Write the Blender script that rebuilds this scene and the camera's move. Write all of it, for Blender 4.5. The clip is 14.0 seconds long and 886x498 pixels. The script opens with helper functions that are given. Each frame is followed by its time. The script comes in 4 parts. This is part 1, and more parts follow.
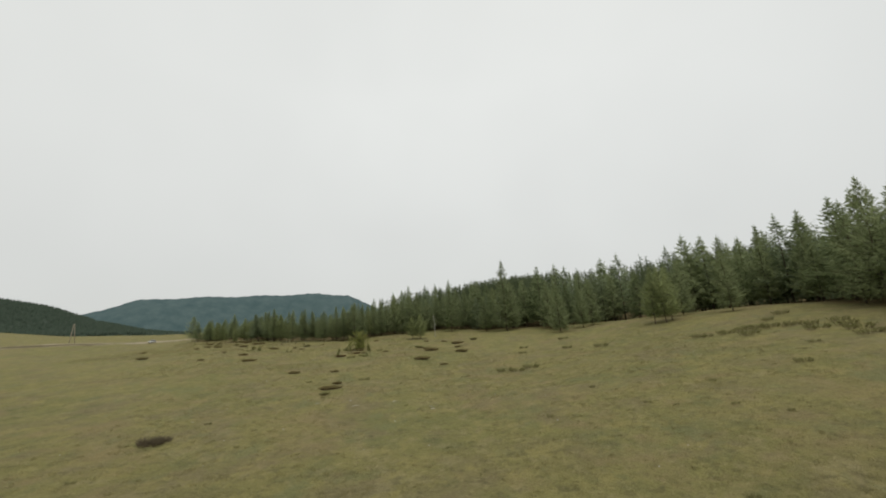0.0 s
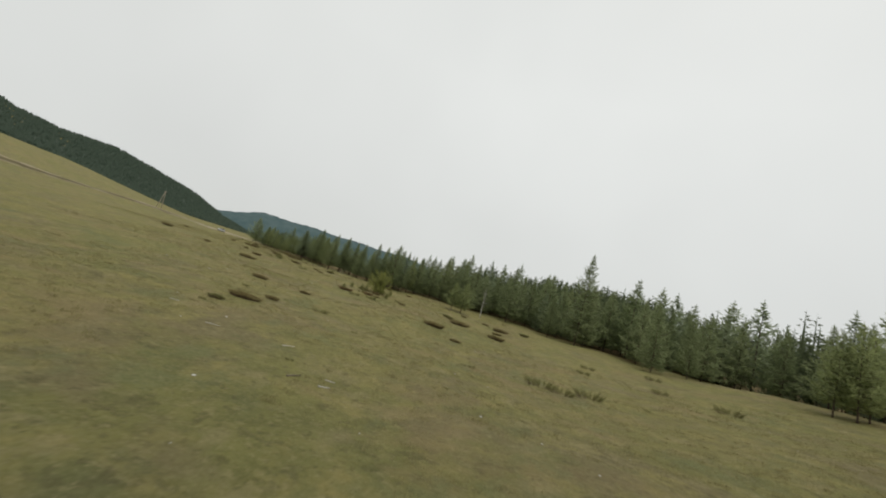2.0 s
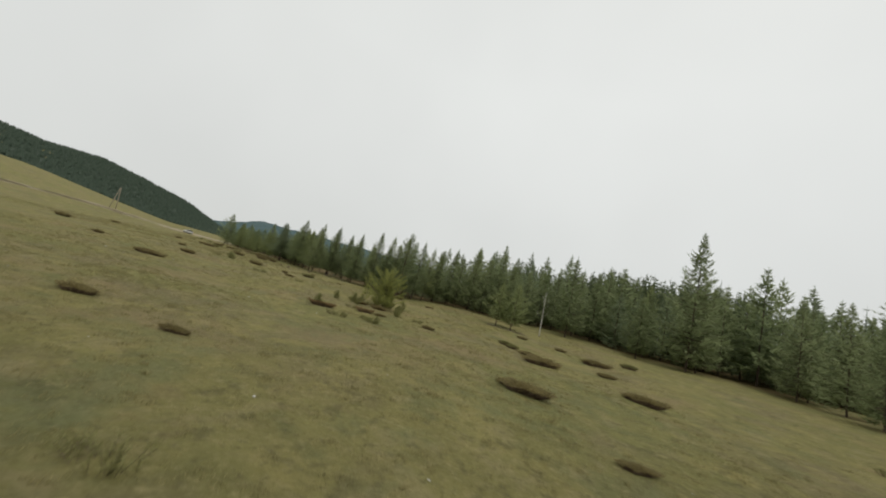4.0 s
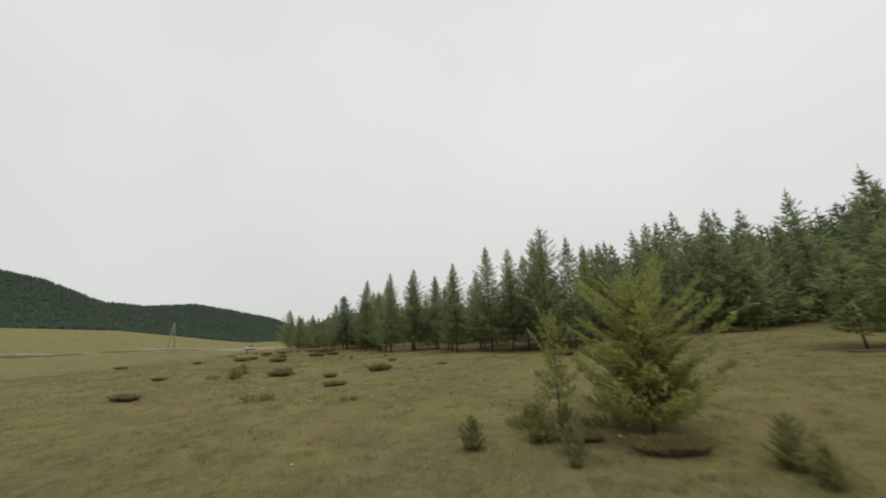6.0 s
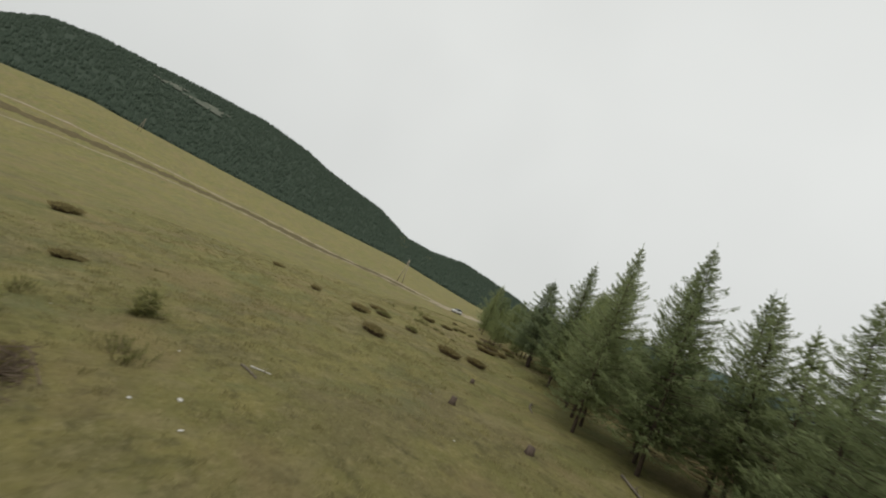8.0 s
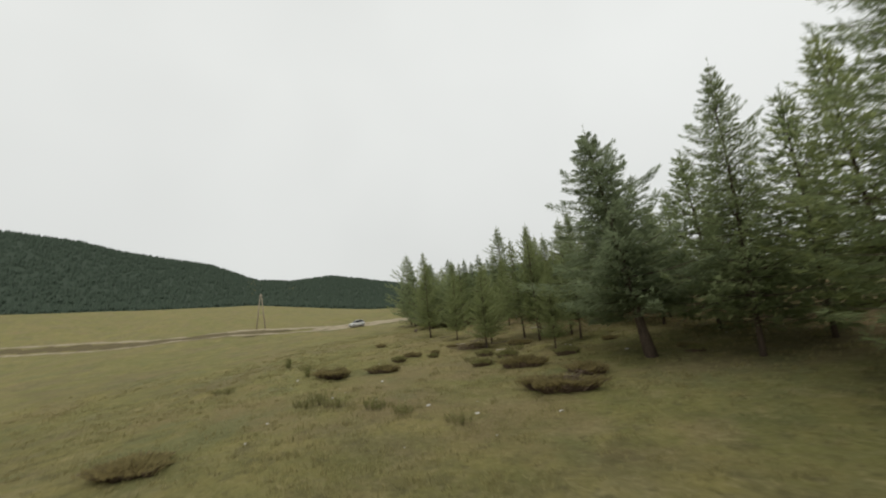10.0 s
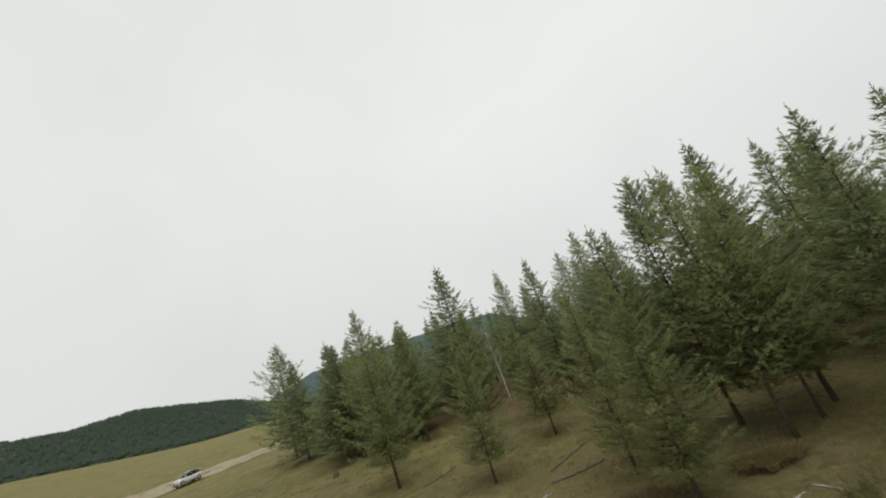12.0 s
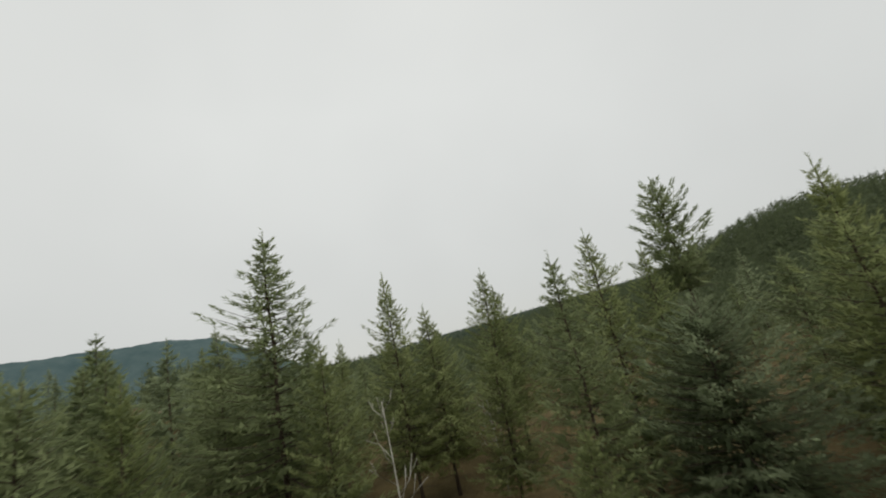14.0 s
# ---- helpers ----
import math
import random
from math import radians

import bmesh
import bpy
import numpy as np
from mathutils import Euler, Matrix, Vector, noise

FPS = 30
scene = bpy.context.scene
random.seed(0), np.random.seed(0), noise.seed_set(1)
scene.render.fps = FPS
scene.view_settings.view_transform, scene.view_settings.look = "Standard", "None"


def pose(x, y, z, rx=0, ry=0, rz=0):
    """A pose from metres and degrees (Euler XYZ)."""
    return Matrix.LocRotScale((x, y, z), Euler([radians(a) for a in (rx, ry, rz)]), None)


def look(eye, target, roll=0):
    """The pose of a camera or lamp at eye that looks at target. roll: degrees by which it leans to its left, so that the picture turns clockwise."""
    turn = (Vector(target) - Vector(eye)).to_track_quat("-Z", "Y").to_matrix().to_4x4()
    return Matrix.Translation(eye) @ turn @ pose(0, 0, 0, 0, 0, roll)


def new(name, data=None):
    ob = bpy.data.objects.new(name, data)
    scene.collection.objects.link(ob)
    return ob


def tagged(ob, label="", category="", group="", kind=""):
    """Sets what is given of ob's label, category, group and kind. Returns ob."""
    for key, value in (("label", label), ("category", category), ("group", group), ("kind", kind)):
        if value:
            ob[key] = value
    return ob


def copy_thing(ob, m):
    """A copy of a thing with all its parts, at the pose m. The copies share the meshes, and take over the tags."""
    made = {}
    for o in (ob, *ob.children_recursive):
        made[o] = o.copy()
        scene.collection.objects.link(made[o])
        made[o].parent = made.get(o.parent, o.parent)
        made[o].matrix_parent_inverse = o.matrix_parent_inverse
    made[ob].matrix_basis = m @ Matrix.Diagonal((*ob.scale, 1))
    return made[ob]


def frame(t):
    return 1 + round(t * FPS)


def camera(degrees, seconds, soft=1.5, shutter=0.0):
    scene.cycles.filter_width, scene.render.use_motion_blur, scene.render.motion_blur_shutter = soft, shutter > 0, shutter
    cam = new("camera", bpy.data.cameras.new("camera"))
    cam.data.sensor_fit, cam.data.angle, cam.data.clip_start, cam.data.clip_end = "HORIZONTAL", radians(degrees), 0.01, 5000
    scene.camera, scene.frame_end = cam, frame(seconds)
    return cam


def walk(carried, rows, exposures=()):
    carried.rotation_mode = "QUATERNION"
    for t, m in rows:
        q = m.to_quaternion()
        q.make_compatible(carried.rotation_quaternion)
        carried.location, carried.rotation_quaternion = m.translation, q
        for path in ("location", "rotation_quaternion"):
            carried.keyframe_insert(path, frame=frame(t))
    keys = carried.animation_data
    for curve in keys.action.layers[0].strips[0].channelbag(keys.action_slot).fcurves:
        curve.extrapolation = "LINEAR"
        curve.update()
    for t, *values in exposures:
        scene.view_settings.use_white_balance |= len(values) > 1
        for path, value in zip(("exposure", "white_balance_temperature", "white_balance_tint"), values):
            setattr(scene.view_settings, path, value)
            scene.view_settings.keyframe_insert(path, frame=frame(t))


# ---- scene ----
cam = camera(95.0, 14.0, soft=1.9, shutter=0.2)
PATH = [
    (0, pose(0.000, 0.000, 0.000, 102.99, 3.71, 0.52)),
    (0.5, pose(3.353, 8.006, -1.995, 102.53, -2.94, 2.97)),
    (1, pose(6.031, 16.271, -3.352, 102.04, -8.99, 5.73)),
    (1.5, pose(7.443, 24.999, -3.866, 101.60, -13.48, 7.62)),
    (2, pose(7.111, 34.396, -3.192, 100.84, -17.15, 9.89)),
    (2.5, pose(5.372, 44.126, -2.526, 100.07, -20.50, 11.78)),
    (2.7, pose(4.502, 48.044, -2.350, 99.96, -21.33, 12.60)),
    (4.8, pose(-16.021, 87.251, 0.119, 102.09, -3.94, 12.45)),
    (5, pose(-17.934, 90.929, 0.312, 102.97, -0.04, 14.68)),
    (5.5, pose(-22.372, 100.195, 0.983, 105.58, 5.93, 20.48)),
    (6, pose(-26.741, 110.055, 2.048, 105.80, 2.18, 24.28)),
    (6.5, pose(-30.722, 120.020, 3.290, 106.07, -4.25, 28.57)),
    (7, pose(-34.767, 129.302, 4.947, 105.05, -11.45, 37.31)),
    (7.5, pose(-39.687, 137.388, 6.281, 102.54, -19.20, 47.18)),
    (8, pose(-45.420, 144.240, 7.234, 99.45, -24.89, 55.88)),
    (8.2, pose(-47.770, 146.632, 7.542, 98.95, -25.38, 57.15)),
    (10.3, pose(-83.088, 167.289, 8.370, 100.88, 11.67, 38.72)),
    (10.5, pose(-85.398, 168.785, 8.520, 101.04, 15.16, 37.36)),
    (11, pose(-90.473, 172.606, 8.780, 105.90, 16.82, 35.17)),
    (11.5, pose(-94.539, 175.059, 9.779, 110.25, 18.20, 29.85)),
    (12, pose(-98.255, 178.012, 11.076, 108.94, 18.19, 21.69)),
    (12.5, pose(-101.285, 181.369, 12.479, 106.00, 18.26, 13.04)),
    (13, pose(-104.455, 185.175, 13.936, 101.70, 16.84, 3.39)),
    (13.5, pose(-106.685, 190.156, 15.096, 100.02, 14.30, -6.97)),
    (14, pose(-107.838, 195.971, 15.441, 104.07, 12.04, -16.14)),
]
walk(cam, PATH, exposures=((0, 0.0), (8.2, 0.0), (10.5, 0.1), (12.3, 0.06), (13, -0.04), (14, -0.1)))

# ---- light: a bright overcast sky and a weak, very soft sun ----
SUN_EL, SUN_AZ = radians(62), radians(35)
world = bpy.data.worlds.new("overcast_sky")
scene.world = world
world.use_nodes = True
wt = world.node_tree
sky = wt.nodes.new("ShaderNodeTexSky")
sky.sky_type, sky.sun_disc, sky.sun_elevation, sky.sun_rotation = "NISHITA", False, SUN_EL, SUN_AZ
scale = wt.nodes.new("ShaderNodeMix")
scale.data_type, scale.blend_type = "RGBA", "MULTIPLY"
scale.inputs["Factor"].default_value = 1.0
scale.inputs["B"].default_value = (0.1, 0.1, 0.1, 1)
veil = wt.nodes.new("ShaderNodeMix")
veil.data_type = "RGBA"
veil.inputs["Factor"].default_value = 0.94
veil.inputs["B"].default_value = (0.783, 0.795, 0.765, 1)
wt.links.new(sky.outputs["Color"], scale.inputs["A"])
wt.links.new(scale.outputs["Result"], veil.inputs["A"])
cloud = wt.nodes.new("ShaderNodeTexNoise")
cloud.inputs["Scale"].default_value, cloud.inputs["Detail"].default_value = 1.6, 3
grey = wt.nodes.new("ShaderNodeMapRange")
grey.inputs["From Min"].default_value, grey.inputs["From Max"].default_value = 0.3, 0.7
grey.inputs["To Min"].default_value, grey.inputs["To Max"].default_value = 0.94, 1.03
way = wt.nodes.new("ShaderNodeTexCoord")
apart = wt.nodes.new("ShaderNodeSeparateXYZ")
dome = wt.nodes.new("ShaderNodeMapRange")
dome.inputs["From Min"].default_value, dome.inputs["From Max"].default_value = 0.0, 0.55
dome.inputs["To Min"].default_value, dome.inputs["To Max"].default_value = 0.86, 1.03
both = wt.nodes.new("ShaderNodeMath")
both.operation = "MULTIPLY"
wt.links.new(way.outputs["Generated"], apart.inputs["Vector"])
wt.links.new(apart.outputs["Z"], dome.inputs["Value"])
lit = wt.nodes.new("ShaderNodeVectorMath")
lit.operation = "MULTIPLY"
wt.links.new(cloud.outputs["Fac"], grey.inputs["Value"])
wt.links.new(veil.outputs["Result"], lit.inputs[0])
wt.links.new(grey.outputs["Result"], both.inputs[0])
wt.links.new(dome.outputs["Result"], both.inputs[1])
wt.links.new(both.outputs["Value"], lit.inputs[1])
wt.links.new(lit.outputs["Vector"], wt.nodes["Background"].inputs["Color"])
wt.nodes["Background"].inputs["Strength"].default_value = 1.0

sun_data = bpy.data.lights.new("sun", "SUN")
sun_data.energy, sun_data.angle, sun_data.color = 1.5, radians(60), (1.0, 0.98, 0.94)
sun = new("sun", sun_data)
sun.matrix_world = look((0, 0, 300), (math.sin(SUN_AZ) * -100, math.cos(SUN_AZ) * 100, 112))

# ---- materials ----


class Paint:
    """A node material under construction."""

    def __init__(self, name, rough=0.9, specular=0.3, metal=0.0):
        self.mat = bpy.data.materials.new(name)
        self.mat.use_nodes = True
        self.tree = self.mat.node_tree
        self.bsdf = self.tree.nodes["Principled BSDF"]
        self.bsdf.inputs["Roughness"].default_value = rough
        self.bsdf.inputs["Specular IOR Level"].default_value = specular
        self.bsdf.inputs["Metallic"].default_value = metal
        self.coord = self.tree.nodes.new("ShaderNodeTexCoord")

    def node(self, kind):
        return self.tree.nodes.new(kind)

    def node_output(self):
        return self.tree.nodes["Material Output"]

    def link(self, a, b):
        self.tree.links.new(a, b)

    def noise(self, scale, detail=4, rough=0.6, stretch=None):
        n = self.node("ShaderNodeTexNoise")
        n.inputs["Scale"].default_value, n.inputs["Detail"].default_value, n.inputs["Roughness"].default_value = scale, detail, rough
        if stretch:
            m = self.node("ShaderNodeMapping")
            m.inputs["Scale"].default_value = stretch
            self.link(self.coord.outputs["Object"], m.inputs["Vector"])
            self.link(m.outputs["Vector"], n.inputs["Vector"])
        else:
            self.link(self.coord.outputs["Object"], n.inputs["Vector"])
        return n.outputs["Fac"]

    def ramp(self, fac, lo, hi):
        n = self.node("ShaderNodeMapRange")
        n.inputs["From Min"].default_value, n.inputs["From Max"].default_value = lo, hi
        self.link(fac, n.inputs["Value"])
        return n.outputs["Result"]

    def mix(self, fac, a, b, mode="MIX"):
        n = self.node("ShaderNodeMix")
        n.data_type, n.blend_type = "RGBA", mode
        for value, socket in ((fac, "Factor"), (a, "A"), (b, "B")):
            if isinstance(value, (int, float)):
                n.inputs[socket].default_value = value
            elif isinstance(value, tuple):
                n.inputs[socket].default_value = (*value, 1)
            else:
                self.link(value, n.inputs[socket])
        return n.outputs["Result"]

    def bump(self, height, strength, distance):
        n = self.node("ShaderNodeBump")
        n.inputs["Strength"].default_value, n.inputs["Distance"].default_value = strength, distance
        self.link(height, n.inputs["Height"])
        self.link(n.outputs["Normal"], self.bsdf.inputs["Normal"])

    def done(self, colour):
        if isinstance(colour, tuple):
            self.bsdf.inputs["Base Color"].default_value = (*colour, 1)
        else:
            self.link(colour, self.bsdf.inputs["Base Color"])
        return self.mat


def random_fac(p):
    return p.node("ShaderNodeObjectInfo").outputs["Random"]


def island_fac(p):
    return p.node("ShaderNodeNewGeometry").outputs["Random Per Island"]


def meadow_paint():
    p = Paint("meadow", 0.95, 0.1)
    wide, patch, clump, fine = p.noise(0.035, 4, 0.6), p.noise(0.11, 4), p.noise(0.55, 5, 0.65), p.noise(5.0, 6, 0.75)
    straw = p.mix(p.ramp(clump, 0.3, 0.7), (0.160, 0.143, 0.047), (0.236, 0.212, 0.072))
    green = p.mix(p.ramp(clump, 0.35, 0.65), (0.125, 0.126, 0.039), (0.192, 0.184, 0.057))
    col = p.mix(p.ramp(wide, 0.40, 0.60), straw, green)
    # bare brown earth, pale and greener patches some metres across, and sparse small dark tussocks
    col = p.mix(p.ramp(patch, 0.48, 0.62), col, (0.169, 0.141, 0.066))
    col = p.mix(p.ramp(p.noise(0.3, 4, 0.7), 0.50, 0.66), col, (0.244, 0.212, 0.072))
    col = p.mix(p.ramp(p.noise(0.2, 4, 0.65, (1, 1, 1)), 0.55, 0.66), col, p.mix(0.6, col, (0.104, 0.117, 0.044)))
    col = p.mix(p.ramp(p.noise(0.45, 3, 0.6, (1, 0.8, 1)), 0.55, 0.66), col, p.mix(0.45, col, (0.279, 0.235, 0.118)))
    col = p.mix(p.ramp(p.noise(0.75, 3, 0.6), 0.57, 0.66), col, p.mix(0.5, col, (0.065, 0.060, 0.024)))
    col = p.mix(p.ramp(p.noise(1.9, 4, 0.65), 0.56, 0.68), col, p.mix(0.6, col, (0.066, 0.060, 0.024)))
    col = p.mix(p.ramp(p.noise(1.3, 5, 0.75, (1.0, 1.3, 1.0)), 0.54, 0.68), col, p.mix(0.5, col, (0.335, 0.282, 0.134)))
    col = p.mix(p.ramp(p.noise(0.085, 5, 0.7, (1, 1.4, 1)), 0.52, 0.64), col, p.mix(0.6, col, (0.235, 0.175, 0.085)))
    col = p.mix(p.ramp(p.noise(0.13, 4, 0.7, (1.3, 1, 1)), 0.56, 0.66), col, p.mix(0.6, col, (0.135, 0.150, 0.062)))
    col = p.mix(p.ramp(p.noise(3.2, 5, 0.8), 0.56, 0.70), col, p.mix(0.55, col, (0.36, 0.31, 0.155)))
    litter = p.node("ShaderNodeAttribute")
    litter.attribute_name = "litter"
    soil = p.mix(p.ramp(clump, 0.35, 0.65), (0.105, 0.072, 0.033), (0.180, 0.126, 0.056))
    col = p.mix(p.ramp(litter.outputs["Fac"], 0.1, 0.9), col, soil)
    col = p.mix(p.ramp(fine, 0.2, 0.8), p.mix(0.34, col, (0.019, 0.017, 0.000)), p.mix(0.16, col, (0.465, 0.432, 0.252)))
    relief = p.node("ShaderNodeMath")
    relief.operation = "MULTIPLY_ADD"
    p.link(p.noise(1.4, 4, 0.7), relief.inputs[0])
    relief.inputs[1].default_value = 1.6
    p.link(fine, relief.inputs[2])
    p.bump(relief.outputs["Value"], 0.9, 0.22)
    return p.done(col)


def needle_paint(name, dark, light, old, thin=0.4):
    p = Paint(name, 0.75, 0.25)
    col = p.mix(island_fac(p), dark, light)
    col = p.mix(p.ramp(random_fac(p), 0.0, 1.0), p.mix(0.2, col, (0.01, 0.02, 0.01)), p.mix(0.4, p.mix(0.16, col, (0.5, 0.55, 0.3)), old))
    col = p.mix(p.ramp(p.noise(0.7, 3), 0.45, 0.75), col, p.mix(0.5, col, old))
    through_light = p.node("ShaderNodeBsdfTranslucent")
    p.link(col, through_light.inputs["Color"])
    both = p.node("ShaderNodeMixShader")
    both.inputs["Fac"].default_value = thin
    p.link(p.bsdf.outputs["BSDF"], both.inputs[1])
    p.link(through_light.outputs["BSDF"], both.inputs[2])
    p.link(both.outputs["Shader"], p.node_output().inputs["Surface"])
    return p.done(col)


def bark_paint(name, dark, light, stretch=(6, 6, 1.2)):
    p = Paint(name, 0.95, 0.15)
    grain = p.noise(2.2, 6, 0.75, stretch)
    col = p.mix(p.ramp(grain, 0.3, 0.7), dark, light)
    p.bump(grain, 0.8, 0.03)
    return p.done(col)


def plain_paint(name, dark, light, rough=0.6, scale=3.0, specular=0.4, metal=0.0):
    p = Paint(name, rough, specular, metal)
    return p.done(p.mix(p.ramp(p.noise(scale, 5, 0.65), 0.3, 0.7), dark, light))


M_MEADOW = meadow_paint()
M_SPRUCE = needle_paint("spruce_needles", (0.189, 0.233, 0.111), (0.287, 0.340, 0.161), (0.259, 0.287, 0.145), 0.72)
M_DARK = needle_paint("dark_spruce_needles", (0.193, 0.238, 0.137), (0.287, 0.340, 0.195), (0.258, 0.291, 0.170), 0.72)
M_LARCH = needle_paint("larch_needles", (0.219, 0.261, 0.108), (0.323, 0.370, 0.152), (0.292, 0.317, 0.138), 0.72)
M_PINE = needle_paint("young_pine_needles", (0.20, 0.225, 0.062), (0.36, 0.395, 0.112), (0.32, 0.315, 0.10), 0.68)
M_SEEDLING = needle_paint("seedling_needles", (0.185, 0.195, 0.072), (0.32, 0.33, 0.122), (0.29, 0.26, 0.11), 0.65)
# the same needles darkened, with the shade of the crowded wood in the colour
M_BACK = needle_paint("shaded_wood_needles", (0.085, 0.112, 0.058), (0.150, 0.186, 0.092), (0.128, 0.146, 0.076), 0.5)
# distant needles, lifted and blued a little for the haze before them
M_WOODS = needle_paint("hazy_far_needles", (0.060, 0.090, 0.062), (0.074, 0.106, 0.072), (0.068, 0.096, 0.068), 0.45)
M_BUSH = needle_paint("juniper_sprays", (0.205, 0.170, 0.072), (0.350, 0.295, 0.130), (0.29, 0.22, 0.098), 0.62)
M_BUSH_GREEN = needle_paint("green_juniper_sprays", (0.145, 0.148, 0.052), (0.28, 0.270, 0.095), (0.23, 0.205, 0.08))
M_RUST = needle_paint("rusty_juniper_sprays", (0.215, 0.135, 0.062), (0.345, 0.225, 0.105), (0.25, 0.20, 0.09), 0.5)
M_DRY = needle_paint("dry_brown_twigs", (0.090, 0.068, 0.042), (0.175, 0.132, 0.085), (0.14, 0.108, 0.066), 0.3)
M_GRASS = needle_paint("dry_grass_blades", (0.150, 0.128, 0.056), (0.40, 0.345, 0.16), (0.27, 0.235, 0.10), 0.5)
M_BARK = bark_paint("conifer_bark", (0.050, 0.038, 0.029), (0.140, 0.106, 0.082))
M_BIRCH = bark_paint("dead_birch_bark", (0.28, 0.26, 0.22), (0.56, 0.54, 0.48), (2, 2, 7))
M_DEADWOOD = bark_paint("grey_deadwood", (0.085, 0.070, 0.050), (0.21, 0.18, 0.14), (1.5, 8, 8))
M_POLE = bark_paint("weathered_pole_wood", (0.20, 0.165, 0.12), (0.38, 0.32, 0.24))
M_TWIG = bark_paint("twig_bark", (0.070, 0.050, 0.034), (0.170, 0.125, 0.084))
M_BRUSH = bark_paint("brown_brushwood", (0.085, 0.062, 0.042), (0.200, 0.155, 0.110))
M_STONE = plain_paint("pale_stone", (0.34, 0.33, 0.30), (0.62, 0.60, 0.55), 0.9, 6.0, 0.2)
M_ROAD = plain_paint("pale_dirt", (0.20, 0.165, 0.105), (0.33, 0.285, 0.195), 0.95, 0.5, 0.1)
M_VERGE = plain_paint("trampled_verge", (0.075, 0.062, 0.030), (0.13, 0.105, 0.052), 0.95, 0.6, 0.1)
# the valley haze is mixed into this colour, turning the woods blue-grey
M_FARHILL = plain_paint("hazy_wooded_hill", (0.050, 0.082, 0.085), (0.085, 0.120, 0.118), 0.95, 0.012, 0.05)
M_SCREE = plain_paint("rocky_clearing", (0.078, 0.092, 0.070), (0.130, 0.135, 0.105), 0.95, 0.05, 0.1)
M_CARPAINT = plain_paint("silver_car_paint", (0.50, 0.495, 0.47), (0.58, 0.575, 0.55), 0.3, 1.0, 0.5, 0.25)
M_GLASS = plain_paint("tinted_car_glass", (0.011, 0.012, 0.012), (0.018, 0.020, 0.022), 0.18, 1.0, 0.25)
M_TYRE = plain_paint("tyre_rubber", (0.014, 0.014, 0.014), (0.03, 0.03, 0.03), 0.85, 8.0, 0.3)
M_RIM = plain_paint("alloy_rim", (0.40, 0.40, 0.41), (0.52, 0.52, 0.53), 0.35, 5.0, 0.5, 0.8)
M_TRIM = plain_paint("black_plastic_trim", (0.02, 0.02, 0.02), (0.035, 0.035, 0.035), 0.6, 6.0, 0.4)
M_LAMP = plain_paint("headlight_lens", (0.55, 0.57, 0.58), (0.70, 0.72, 0.73), 0.12, 4.0, 0.7)
M_TAIL = plain_paint("tail_light_lens", (0.25, 0.02, 0.02), (0.35, 0.03, 0.03), 0.2, 4.0, 0.6)
M_PORCELAIN = plain_paint("grey_porcelain", (0.35, 0.35, 0.36), (0.5, 0.5, 0.5), 0.3, 4.0, 0.5)

# ---- lie of the land ----
MEADOW = [(-21, 74, -6.8), (-9, 121, -3.6), (3, 121, -2.9), (-2, 101, -5.2), (18, 171, 3.2), (-8, 41, -9.7), (-39, 96, -4.1), (-48, 119, -2.4),
          (-28, 95, -4.5), (-10, 106, -3.2), (56, 164, 3.6), (77, 158, 2.2), (40, 90, -4.2), (59, 96, -3.1), (-31, 70, -6.8), (-4, 152, 2.8),
          (-22, 109, -1.4), (-27, 109, -1.2), (-60, 143, 1.5), (-88, 162, 3.8), (-49, 137, 0.6), (-91, 164, 4.0), (-89, 155, 3.4), (-82, 163, 3.3)]
BANKS = [(-84, 176, 4.5), (-53, 127, 0.9), (-62, 148, 1.6), (-166, 230, 10.2), (-85, 188, 5.9), (-97, 180, 6.4), (-108, 190, 6.6), (-106, 200, 7.0),
         (-96, 190, 6.4), (-102, 198, 7.4), (-138, 223, 8.6), (84, 124, 4.2), (86, 111, 6.5), (88, 97, 7.2), (80, 80, 5.0), (68, 62, 2.5),
         (50, 49, -6.5), (75, 123, 3.5), (8, 133, 0.6), (11, 143, 1.8), (-2, 117, -2.0), (6, 167, 4.6), (-199, 221, 12.8)]
# elevation of the field's far edge and of the wooded ridge, by bearing (degrees to the left of +y)
EDGE = [(20, 3.0), (43, 3.0), (51, 3.1), (64, 4.5), (79, 4.6), (103, 4.7), (112, 3.4), (140, 3.0)]
RIDGE = [(20, 3.0), (38, 3.6), (43, 4.4), (47, 5.9), (52, 6.8), (56, 7.4), (61, 6.9), (65, 7.2), (70, 9.1), (79, 10.5), (82, 11.3), (88, 11.9),
         (95, 11.4), (105, 10.1), (109, 9.0), (112, 6.6), (125, 5.0), (140, 4.0)]
HX, HY, HZ, R_EDGE, R_RIDGE = -50.0, 140.0, 7.0, 600.0, 1400.0


def smooth(a, b, v):
    s = np.clip((v - a) / (b - a), 0, 1)
    return s * s * (3 - 2 * s)


